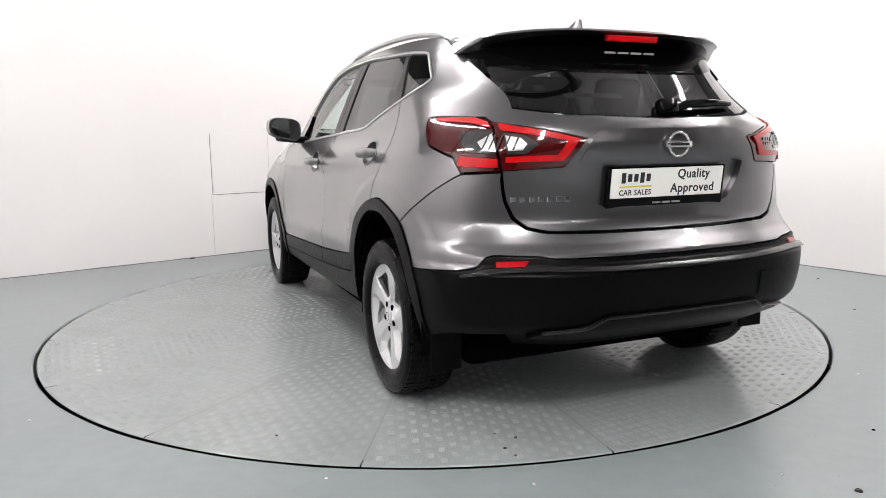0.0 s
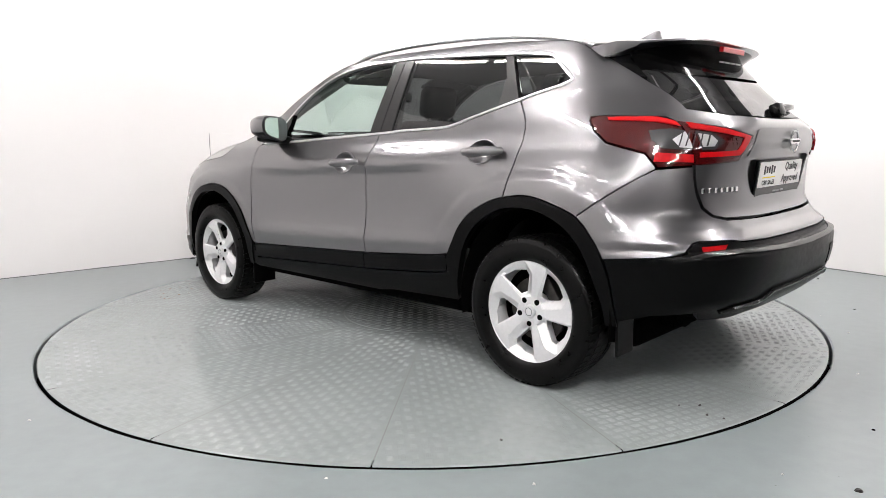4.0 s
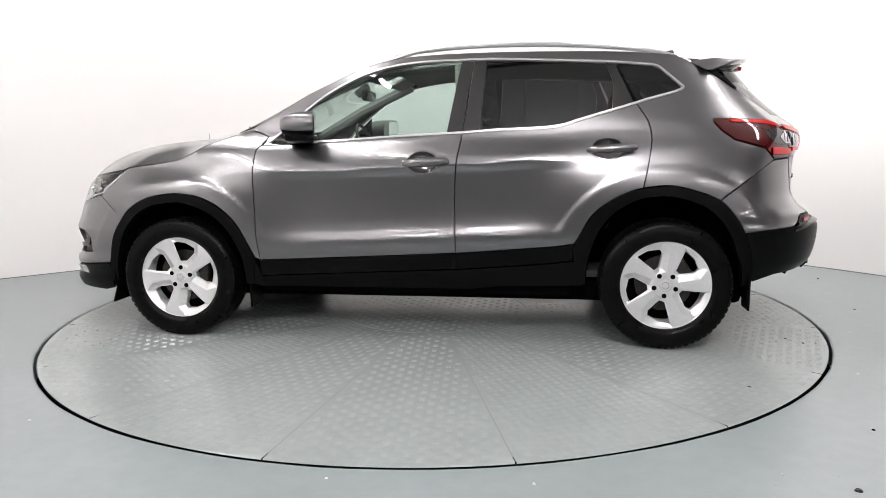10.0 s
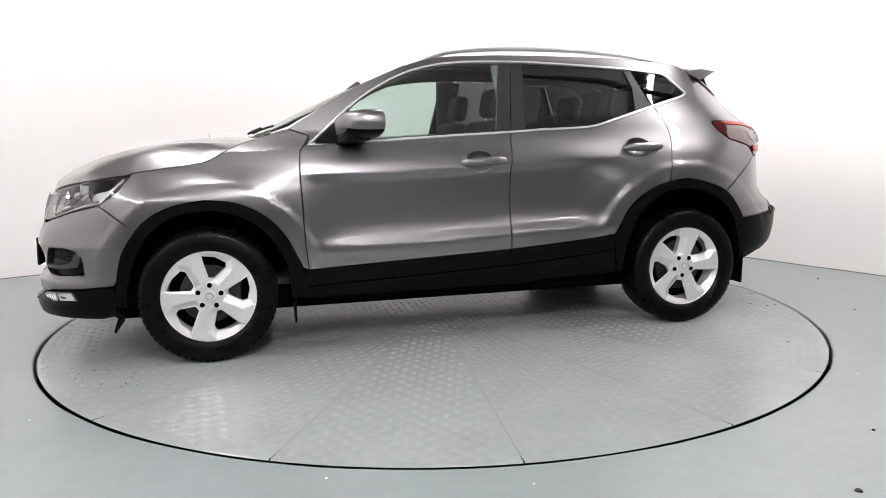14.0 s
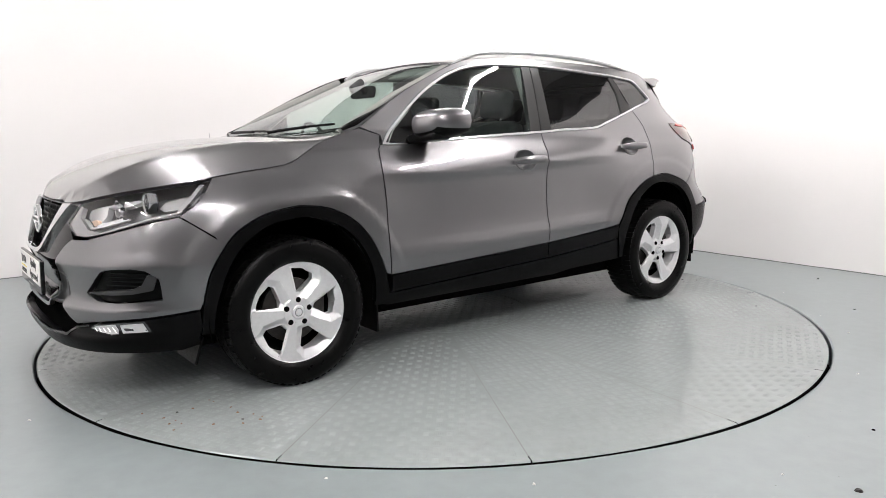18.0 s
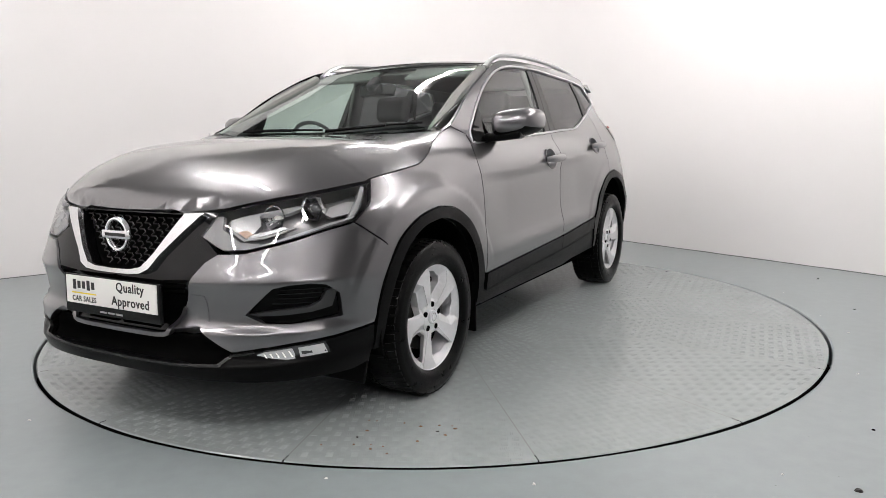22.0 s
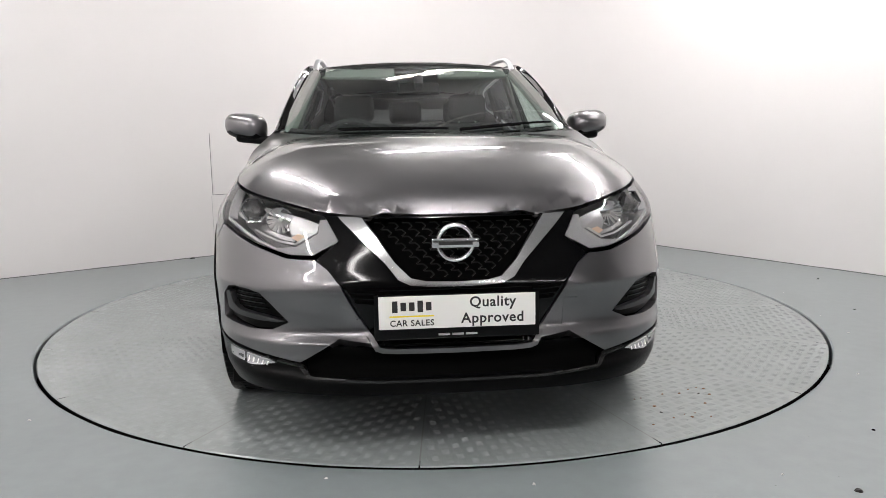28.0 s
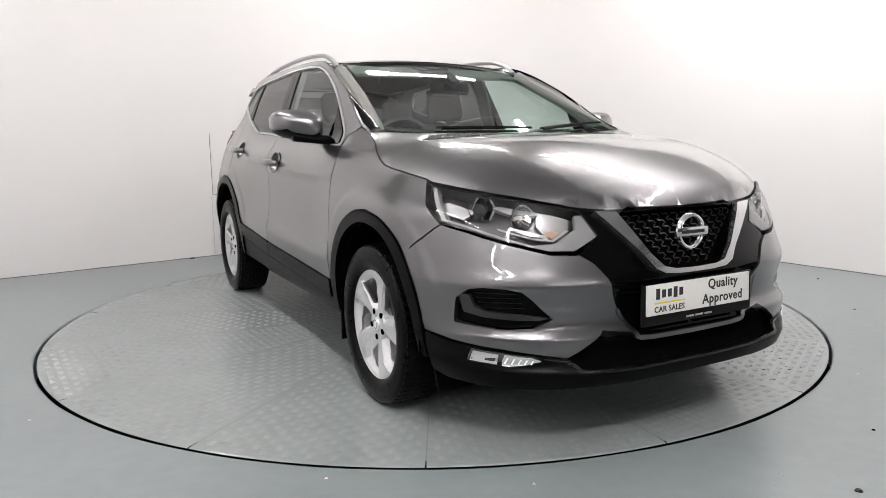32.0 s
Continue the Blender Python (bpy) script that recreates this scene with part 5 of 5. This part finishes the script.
def on_wheel(a, b):
    """The cast face under the blades: it falls away from each blade, and the rim flange slopes inwards."""
    r, d = np.hypot(a, b), np.arctan2(b, a)
    d = (d - radians(-10.0) + math.pi / 5) % (math.pi * 0.4) - math.pi / 5 + radians(-10.0)
    P = np.stack([r * np.cos(d), r * np.sin(d)], 1)
    gap = np.full(len(P), 9.0)
    q = np.array(BLADE)
    for i in range(len(q)):
        p0, v = q[i], q[(i + 1) % len(q)] - q[i]
        t = np.clip(((P - p0) @ v) / (v @ v), 0, 1)
        gap = np.minimum(gap, np.hypot(*(P - p0 - t[:, None] * v).T))
    gap = np.where(inside(P, BLADE), 0, gap)
    y = 0.0745 + 0.011 * soft(0.05, 0.20, r) - np.minimum(0.75 * gap, 0.022)
    y = np.maximum(y, 0.085 - 0.62 * np.abs(0.2235 - r))
    y = np.where(r < 0.075, np.maximum(y, 0.0745 - 0.9 * np.clip(r - 0.062, 0, 1)), y)
    return np.stack([a, y, b], 1)


def wheel(x, side):
    """A wheel: rim barrel with tyre, five broad spokes, cap, nuts and brake disc."""
    prof = [(0.222, 0.083), (0.229, 0.089), (0.231, 0.084), (0.221, 0.072), (0.205, 0.055), (0.196, 0.0), (0.205, -0.08), (0.228, -0.09), (0.222, -0.095), (0.19, -0.08)]
    w = part("wheel", lathe(prof, 60, "y"), ALLOY, CAR, "silver five-spoke alloy wheel", True)
    bm = lathe([(0.228, -0.095), (0.245, -0.108), (0.285, -0.112), (0.315, -0.105), (0.328, -0.09), (0.332, -0.05), (0.333, 0.0), (0.332, 0.05), (0.328, 0.09), (0.318, 0.102), (0.300, 0.108), (0.285, 0.1085), (0.278, 0.111), (0.25, 0.108), (0.236, 0.099), (0.227, 0.089)], 72, "y")
    tyre = part("tyre", bm, RUBBER, w, "black rubber tyre", True, 50)
    bm = bmesh.new()
    for k in range(60):
        a = 2 * math.pi * k / 60
        for y0, y1 in ((-0.10, -0.055), (-0.045, -0.005), (0.005, 0.045), (0.055, 0.096)):
            p = []
            for y, da in ((y0, -0.036), (y1, -0.036 + 0.02), (y1, 0.036 + 0.02), (y0, 0.036)):
                r = 0.3325 if abs(y) < 0.06 else 0.3325 - 0.13 * (abs(y) - 0.06)
                p.append([(rr * math.cos(a + da), y, rr * math.sin(a + da)) for rr in (r - 0.008, r + 0.0015)])
            v = [[bm.verts.new(c) for c in q] for q in p]
            bm.faces.new([q[1] for q in v])
            for i in range(4):
                bm.faces.new((v[i][0], v[(i + 1) % 4][0], v[(i + 1) % 4][1], v[i][1]))
    part("tread", bm, RUBBER, tyre, "tread blocks of the tyre")
    gap = ((0.203, 78.5), (0.196, 96.0), (0.183, 113.6), (0.160, 117.5), (0.088, 103.0), (0.090, 87.0))
    holes = [[(r * math.cos(radians(d + 72 * k)), r * math.sin(radians(d + 72 * k))) for r, d in gap] for k in range(5)]
    rim = [(0.2235 * math.cos(d), 0.2235 * math.sin(d)) for d in np.linspace(0, 2 * math.pi, 96, endpoint=False)]
    panel("wheel_face", rim, on_wheel, ALLOY, w, "", thick=0.034, res=0.009, inset=0, holes=holes)
    for k in range(5):
        c, e = math.cos(radians(72 * k)), math.sin(radians(72 * k))
        panel("spoke", [(a * c - b * e, a * e + b * c) for a, b in BLADE], blade_top, ALLOY, w, "", thick=0.008, res=0.012, inset=0.0008)
    n = 40
    part("hub", capped(lathe([(0.070, 0.04), (0.070, 0.072), (0.064, 0.077), (0.036, 0.078), (0.034, 0.074)], n, "y"), n, False, True), ALLOY, w, "", True)
    cap = part("hub_cap", capped(lathe([(0.030, 0.072), (0.030, 0.083), (0.026, 0.086)], n, "y"), n, False, True), ALLOY, w, "silver hub cap", True)
    part("badge", lathe([(0.019, 0.0862), (0.019, 0.088), (0.0155, 0.088), (0.0155, 0.0862)], 28, "y"), CHROME, cap, "plain chrome ring", True)
    for k in range(5):
        a = radians(90 + 72 * k)
        part("wheel_nut", capped(lathe([(0.0125, 0.05), (0.0125, 0.0795), (0.010, 0.0797)], 12, "y", (0.057 * math.cos(a), 0, 0.055 * math.sin(a))), 12, False, True), DARK, w, "dark recessed wheel nut", True)
    part("brake_disc", capped(lathe([(0.145, 0.0), (0.145, 0.02), (0.075, 0.02), (0.07, 0.035)], 40, "y"), 40, True, True), STEEL, w, "grey steel brake disc", True)
    part("caliper", boxed((0.06, 0.06, 0.13), (-0.12, 0.02, 0.03), 0.015), STEEL, w, "dull metal brake caliper", True)
    part("backing", capped(lathe([(0.19, -0.03), (0.195, 0.0)], 40, "y"), 40, True, False), DARK, w)
    return w


def build_wheels():
    m = {}
    first = wheel(0, 1)
    spots = [(1.323, 1, -4), (-1.323, 1, 33), (1.323, -1, 30), (-1.323, -1, 50)]
    for i, (x, s, spin) in enumerate(spots):
        mm = Matrix.Translation((x, s * 0.783, 0.331)) @ (Matrix.Rotation(math.pi, 4, "Z") if s < 0 else Matrix.Identity(4)) @ Matrix.Rotation(radians(spin), 4, "Y")
        if i == 0:
            keep = mm
        else:
            copy_thing(first, mm)
    first.matrix_basis = keep
    # arch liners and mud flaps
    for x in (1.323, -1.323):
        for s in (1, -1):
            bm = bmesh.new()
            rows = []
            for k in range(25):
                a = math.pi * (-0.06 + 1.12 * k / 24)
                rows.append([bm.verts.new((x + 0.400 * math.cos(a), s * y, 0.345 + (0.412 if x > 0 else 0.442) * math.sin(a))) for y in (0.45, 0.868)])
            for a, b in zip(rows, rows[1:]):
                bm.faces.new((a[0], a[1], b[1], b[0]))
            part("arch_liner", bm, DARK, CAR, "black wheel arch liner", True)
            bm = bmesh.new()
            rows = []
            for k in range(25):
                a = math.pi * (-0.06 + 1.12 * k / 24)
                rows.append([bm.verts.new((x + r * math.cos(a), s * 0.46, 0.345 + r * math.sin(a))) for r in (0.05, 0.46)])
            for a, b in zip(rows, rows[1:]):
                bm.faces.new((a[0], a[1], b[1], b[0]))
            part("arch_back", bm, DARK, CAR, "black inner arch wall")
            xf = x - 0.415
            bm = boxed((0.012, 0.16 if x > 0 else 0.13, 0.24 if x > 0 else 0.20), (xf, s * (0.785 if x > 0 else 0.775), 0.285 if x > 0 else 0.30), 0.004)
            part("mud_flap", bm, PLASTIC, CAR, "black rubber mud flap")
            if x > 0:
                part("air_deflector", boxed((0.012, 0.24, 0.12), (1.755, s * 0.70, 0.225), 0.004, (0, -18, 0)), PLASTIC, CAR, "black air deflector ahead of the wheel")


def build_under():
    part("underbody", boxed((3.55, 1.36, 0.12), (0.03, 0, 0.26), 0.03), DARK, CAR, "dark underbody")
    # Slab widened to the sills to block light and darken the ground below.
    part("shading_floor_pan", boxed((1.72, 1.62, 0.08), (0.0, 0, 0.285), 0.03), DARK, CAR, "dark floor pan, widened to shade the ground beneath")
    # Solid black boxes added inside so that no light leaks through the gaps.
    part("inner_front", boxed((0.72, 0.96, 0.44), (1.62, 0, 0.52), 0.05), DARK, CAR, "black filler box in the engine bay")
    part("inner_rear", boxed((0.62, 0.96, 0.62), (-1.62, 0, 0.62), 0.05), DARK, CAR, "black filler box in the boot")
    for s in (1, -1):
        part("door_lining", boxed((1.72, 0.05, 0.72), (0.0, s * 0.765, 0.70), 0.02), TRIM, CAR, "dark inner door lining")
        part("boot_lining", boxed((0.62, 0.05, 0.30), (-1.38, s * 0.66, 1.00), 0.02), TRIM, CAR, "dark boot lining")
        part("lamp_backing", boxed((0.26, 0.24, 0.14), (1.72, s * 0.60, 0.60), 0.03), DARK, CAR)
        part("silencer", tube([(-1.80, s * 0.0 + 0.35, 0.30), (-1.2, 0.2, 0.28)], 0.06, 12), DARK, CAR) if s > 0 else None
    part("dashboard", boxed((0.42, 1.44, 0.22), (0.84, 0, 0.965), 0.07, None, 4), TRIM, CAR, "dark soft dashboard", True)
    part("cabin_floor", boxed((2.6, 1.46, 0.04), (-0.25, 0, 0.36), 0.01), TRIM, CAR)
    panel("roof_lining", [(0.20, 0), (0.20, 0.55), (-0.5, 0.565), (-1.2, 0.55), (-1.5, 0.50), (-1.5, 0)], on_roof, LINING, CAR, "pale grey roof lining", sym=True, off=-0.045, thick=0.004, res=0.08)


def seat(x, y, wide, name="seat", heads=(0.0,)):
    part("seat_cushion", boxed((0.50, wide, 0.16), (x + 0.05, y, 0.60), 0.05, (0, -6, 0), 3), FABRIC, CAR, "black cloth seat cushion", True)
    back = part("seat_back", boxed((0.13, wide * 0.96, 0.62), (x - 0.26, y, 0.88), 0.05, (0, -14, 0), 3), FABRIC, CAR, "black cloth seat back", True)
    for h in heads:
        hr = part("headrest", boxed((0.09, 0.25, 0.17), (x - 0.36, y + h, 1.285), 0.04, (0, -10, 0), 3), FABRIC, back, "black padded headrest", True)
        for q in (-0.055, 0.055):
            part("headrest_post", tube([(x - 0.33, y + h + q, 1.12), (x - 0.355, y + h + q, 1.24)], 0.007, 6), CHROME, back)


def build_cabin():
    seat(0.05, 0.37, 0.50)
    seat(0.05, -0.37, 0.50)
    seat(-0.80, 0.0, 1.28, heads=(-0.42, 0.0, 0.42))
    bm = lathe([(0.183, -0.012), (0.195, 0.0), (0.183, 0.012), (0.171, 0.0)], 36, "x", (0, 0, 0), True)
    st = part("steering_wheel", bm, TRIM, CAR, "black steering wheel", True)
    part("steering_hub", boxed((0.06, 0.17, 0.13), (0.02, 0, 0), 0.03), TRIM, st, "", True)
    for a in (0, 180, 270):
        part("steering_spoke", boxed((0.02, 0.20, 0.03), (0, 0.09 * math.cos(radians(a)), 0.09 * math.sin(radians(a))), 0.006, (a, 0, 0)), TRIM, st)
    st.matrix_basis = pose(0.52, -0.37, 1.02, 0, 24, 0)
    mi = part("inner_mirror", boxed((0.04, 0.24, 0.07), (0.42, 0, 1.36), 0.018, (0, -8, 0), 3), GLOSS, CAR, "black inside mirror", True)
    part("mirror_stalk", boxed((0.10, 0.05, 0.05), (0.46, 0, 1.395), 0.015, (0, 35, 0)), TRIM, mi)
    for s in (1, -1):
        part("sun_visor", boxed((0.16, 0.40, 0.02), (0.25, s * 0.32, 1.455), 0.008, (0, 22, 0)), LINING, CAR, "grey sun visor folded up")
        part("pillar_lining", tube([(0.98, s * 0.672, 1.10), (0.62, s * 0.622, 1.29), (0.25, s * 0.575, 1.45)], 0.035, 8), LINING, CAR, "grey windscreen pillar lining", True)
        part("pillar_lining", boxed((0.13, 0.03, 0.44), (-0.30, s * 0.685, 1.28), 0.012, (s * 19, 5, 0)), LINING, CAR, "grey door pillar lining")


def build_mirrors():
    for s in (1, -1):
        bm = bmesh.new()
        rows = []
        secs = [(0.668, 0.30, 0.30), (0.655, 0.66, 0.62), (0.625, 0.88, 0.86), (0.57, 1.0, 1.0), (0.51, 1.0, 1.0), (0.486, 0.96, 0.95)]
        for x, ky, kz in secs:
            ring = []
            for k in range(24):
                a = 2 * math.pi * k / 24
                c, q = math.cos(a), math.sin(a)
                yy = 0.112 * ky * math.copysign(abs(c) ** 0.6, c)
                zz = 0.070 * kz * math.copysign(abs(q) ** 0.7, q)
                if zz < 0:
                    zz *= 1 - 0.25 * yy / 0.112
                ring.append(bm.verts.new((x - 0.035 * (yy / 0.112), s * (0.928 + yy), 1.160 + zz + 0.008 * yy / 0.112)))
            rows.append(ring)
        for a, b in zip(rows, rows[1:]):
            for k in range(24):
                bm.faces.new((a[k], a[(k + 1) % 24], b[(k + 1) % 24], b[k]))
        bm.faces.new(rows[0])
        bm.faces.new(rows[-1])
        last = [v.co.copy() for v in rows[-1]]
        under = bmesh.new()
        strip = [[under.verts.new((c.co.x, s * 0.928 + (c.co.y - s * 0.928) * 1.012, 1.160 + (c.co.z - 1.160) * 1.025)) for c in r[14:23]] for r in rows[1:]]
        for a, b in zip(strip, strip[1:]):
            for k in range(8):
                under.faces.new((a[k], a[k + 1], b[k + 1], b[k]))
        m = part("door_mirror", bm, PAINT, CAR, "grey door mirror with a black foot", True, 60)
        part("mirror_lower_shell", under, PLASTIC, m, "black lower shell", True, 60)
        gb = bmesh.new()
        gb.faces.new([gb.verts.new((c.x - 0.0015, s * 0.928 + (c.y - s * 0.928) * 0.86, 1.160 + (c.z - 1.160) * 0.86)) for c in last])
        part("mirror_glass", gb, MIRROR, m, "mirror glass")
        part("mirror_foot", boxed((0.13, 0.19, 0.045), (0.585, s * 0.868, 1.094), 0.018, (s * 6, 0, s * 10), 3), PLASTIC, m, "black mirror foot", True)
        part("mirror_indicator", tube([(0.660, s * 0.90, 1.166), (0.645, s * 0.95, 1.170), (0.612, s * 1.005, 1.174)], 0.007, 6), LAMPIN, m, "slim clear indicator lens", True)


def build_trim():
    for s in (1, -1):
        pts = bow((0.20, 0.575, 1.488), (0.13, 0.575, 1.530), (0.05, 0.573, 1.556), (-0.05, 0.572, 1.573), (-0.306, 0.57, 1.588), (-0.613, 0.57, 1.588), (-0.95, 0.57, 1.572), (-1.224, 0.57, 1.541), (-1.34, 0.57, 1.516), (-1.40, 0.57, 1.498), step=0.06)
        part("roof_rail", tube([(x, s * y, z - 0.010) for x, y, z in pts], lambda t: 0.017, 10, 0.72), SATIN, CAR, "silver roof rail", True)
    # handles
    for s in (1, -1):
        for x, z in GRIPS:
            y = float(half_width(np.array([x]), np.array([z]))[0])
            pts = [(x + 0.105, y + 0.008, z - 0.004), (x + 0.085, y + 0.030, z - 0.002), (x + 0.03, y + 0.040, z), (x - 0.04, y + 0.041, z + 0.003), (x - 0.10, y + 0.036, z + 0.005), (x - 0.125, y + 0.014, z + 0.006)]
            pts = bow(*pts, step=0.02)
            h = part("door_handle", tube([(a, s * b, c) for a, b, c in pts], lambda t: 0.023 - 0.009 * abs(2 * t - 1) ** 3, 12, 1.0), PAINT, CAR, "body-coloured pull handle", True)
            lean = math.atan2(float(half_width(np.array([x]), np.array([z - 0.05]))[0] - half_width(np.array([x]), np.array([z + 0.05]))[0]), 0.1)
            bm = lathe([(0.0005, -0.040), (0.025, -0.037), (0.044, -0.024), (0.053, -0.006), (0.0565, 0.0035), (0.060, 0.003), (0.0625, -0.002)], 32, "y", (0, 0, 0))
            bmesh.ops.scale(bm, vec=(1.38, 1.0, 1.0), verts=bm.verts)
            cup = part("handle_cup", bm, PAINT, h, "hollow behind the handle", True)
            cup.matrix_basis = Matrix.Translation((x + 0.01, s * y, z)) @ (Matrix.Identity(4) if s > 0 else Matrix.Rotation(math.pi, 4, "Z")) @ Matrix.Rotation(lean, 4, "X")
    # aerial fin
    bm = bmesh.new()
    secs = [(-1.30, 0.0015, 0.004), (-1.36, 0.012, 0.03), (-1.42, 0.016, 0.058), (-1.445, 0.012, 0.062), (-1.46, 0.010, 0.01)]
    rows = []
    for x, w, h in secs:
        zz = float(on_roof(np.array([x]), np.array([0.0]))[0, 2])
        rows.append([bm.verts.new(p) for p in ((x, -w * 1.6, zz), (x - 0.01, -w * 0.4, zz + h), (x - 0.01, w * 0.4, zz + h), (x, w * 1.6, zz))])
    for a, b in zip(rows, rows[1:]):
        for k in range(3):
            bm.faces.new((a[k], a[k + 1], b[k + 1], b[k]))
    bm.faces.new(rows[-1])
    part("aerial_fin", bm, PAINT, CAR, "grey shark-fin aerial", True, 50)
    # wipers
    for y0, y1, x0, x1 in ((-0.15, -0.62, 1.10, 1.00), (0.42, -0.10, 1.075, 1.095)):
        pts = []
        for k in range(7):
            t = k / 6
            x, y = x0 + (x1 - x0) * t - 0.03, y0 + (y1 - y0) * t
            z = float(on_roof(np.array([x]), np.array([y]))[0, 2]) + 0.009
            pts.append((x, -y, z))
        wp = part("wiper_blade", tube(pts, 0.006, 6), PLASTIC, CAR, "black windscreen wiper", True)
        part("wiper_arm", tube([(p[0] + 0.03, p[1] * 0.98, p[2] - 0.004) for p in pts[:5]], 0.008, 6), PLASTIC, wp, "", True)
    rw = part("rear_wiper", tube([(-2.01, 0.0, 1.185), (-2.02, -0.12, 1.205), (-2.0, -0.25, 1.21), (-1.97, -0.36, 1.208)], lambda t: 0.020 - 0.010 * t, 8), GLOSS, CAR, "black rear wiper", True)
    part("wiper_pivot", boxed((0.05, 0.08, 0.06), (-2.02, -0.01, 1.192), 0.015, (0, 20, 0)), GLOSS, rw, "", True)


def words(name, text, size, m, material, parent, align="CENTER", squeeze=1.0):
    """Raised lettering as a mesh, in its own xy plane, placed by m."""
    cu = bpy.data.curves.new(name, "FONT")
    cu.body, cu.size, cu.extrude, cu.align_x, cu.align_y = text, size, 0.0006, align, "CENTER"
    cu.resolution_u = 3
    cu.offset = size * 0.018
    cu.space_character = 1.08
    tmp = bpy.data.objects.new(name, cu)
    scene.collection.objects.link(tmp)
    dg = bpy.context.evaluated_depsgraph_get()
    me = bpy.data.meshes.new_from_object(tmp.evaluated_get(dg))
    bpy.data.objects.remove(tmp)
    bpy.data.curves.remove(cu)
    me.transform(Matrix.Diagonal((squeeze, 1, 1, 1)))
    me.materials.clear()
    me.materials.append(material)
    ob = new(name, me)
    ob.parent = parent
    ob.matrix_basis = m
    return ob


def plate(m, label):
    """A white dealer plate in a black holder; its x runs right, y up, z out."""
    pl = part("plate_holder", boxed((0.545, 0.150, 0.016), (0, -0.012, 0), 0.005), GLOSS, CAR, "black plate holder")
    pl.matrix_basis = m
    part("plate", boxed((0.515, 0.108, 0.005), (0, 0.004, 0.0095), 0.002), WHITEP, pl, label)
    z = 0.0124
    for w, text, s, at in (("printed_word", "CAR SALES", 0.028, (-0.150, -0.031, z)), ("printed_word", "Quality", 0.048, (0.115, 0.032, z)), ("printed_word", "Approved", 0.048, (0.115, -0.021, z))):
        words(w, text, s, Matrix.Translation(at), INK, pl)
    part("print_bar", boxed((0.145, 0.005, 0.0008), (-0.150, -0.008, z)), YELLOW, pl, "yellow printed line")
    for k in range(5):
        part("print_bar", boxed((0.018, 0.038 if k in (0, 3) else 0.028, 0.0008), (-0.205 + 0.0275 * k, 0.024, z)), INK, pl, "black printed bar")
    for k in range(3):
        part("print_bar", boxed((0.038, 0.007, 0.0008), (-0.045 + 0.045 * k, -0.072, 0.0085)), PALEINK, pl, "small white printed bar")


def build_badges():
    for x, z, r, s in ((2.178, 0.748, 0.066, 1), (-2.098, 1.056, 0.050, -1)):
        b = part("badge", lathe([(r, -0.008), (r * 0.99, s * 0.003), (r * 0.95, s * 0.008), (r * 0.88, s * 0.010), (r * 0.81, s * 0.008), (r * 0.77, s * 0.003), (r * 0.76, -0.008)], 44, "x", (x, 0, z)), VEE, CAR, "plain round chrome badge", True)
        part("badge_bar", boxed((0.014, r * 2.4, r * 0.50), (x + s * 0.005, 0, z), 0.006), VEE, b, "chrome badge bar", True)
        part("badge_print", boxed((0.002, r * 1.7, r * 0.18), (x + s * 0.0125, 0, z)), INK, b, "dark printed bar")
    for k in range(7):
        p = on_rear(np.array([end_s("r", 0.610 - 0.031 * k, 0.870)]), np.array([0.870]))[0]
        o = part("letter_bar", boxed((0.006, 0.023, 0.021), (p[0] - 0.002, p[1], 0.870), 0.002, (0, 0, 0)), CHROME, CAR, "small chrome letter bar")
    face = Matrix(((0, 0, 1), (1, 0, 0), (0, 1, 0))).to_4x4()
    plate(Matrix.Translation((2.222, 0, 0.526)) @ Matrix.Rotation(radians(-2), 4, "Y") @ face, "white front plate with black printing")
    back = Matrix(((0, 0, -1), (-1, 0, 0), (0, 1, 0))).to_4x4()
    plate(Matrix.Translation((-2.044, 0, 0.914)) @ Matrix.Rotation(radians(-6), 4, "Y") @ back, "white rear plate with black printing")


build_shell()
build_front()
build_rear()
build_wheels()
build_under()
build_cabin()
build_mirrors()
build_trim()
build_badges()


# ---- movement ----
def motions():
    """The table and the car on it turn together at a steady pace."""
    table, car = [], []
    for k in range(17):
        t = 2.0 * k
        a = 112.188 + 5.87236 * t - 0.00324 * t * t + 0.00003167 * t ** 3
        turn = Matrix.Rotation(radians(a), 4, "Z")
        table.append((t, turn))
        car.append((t, turn @ Matrix.Translation((0.006, -0.1116, 0.002))))
    walk(TABLE, table)
    walk(CAR, car)


motions()
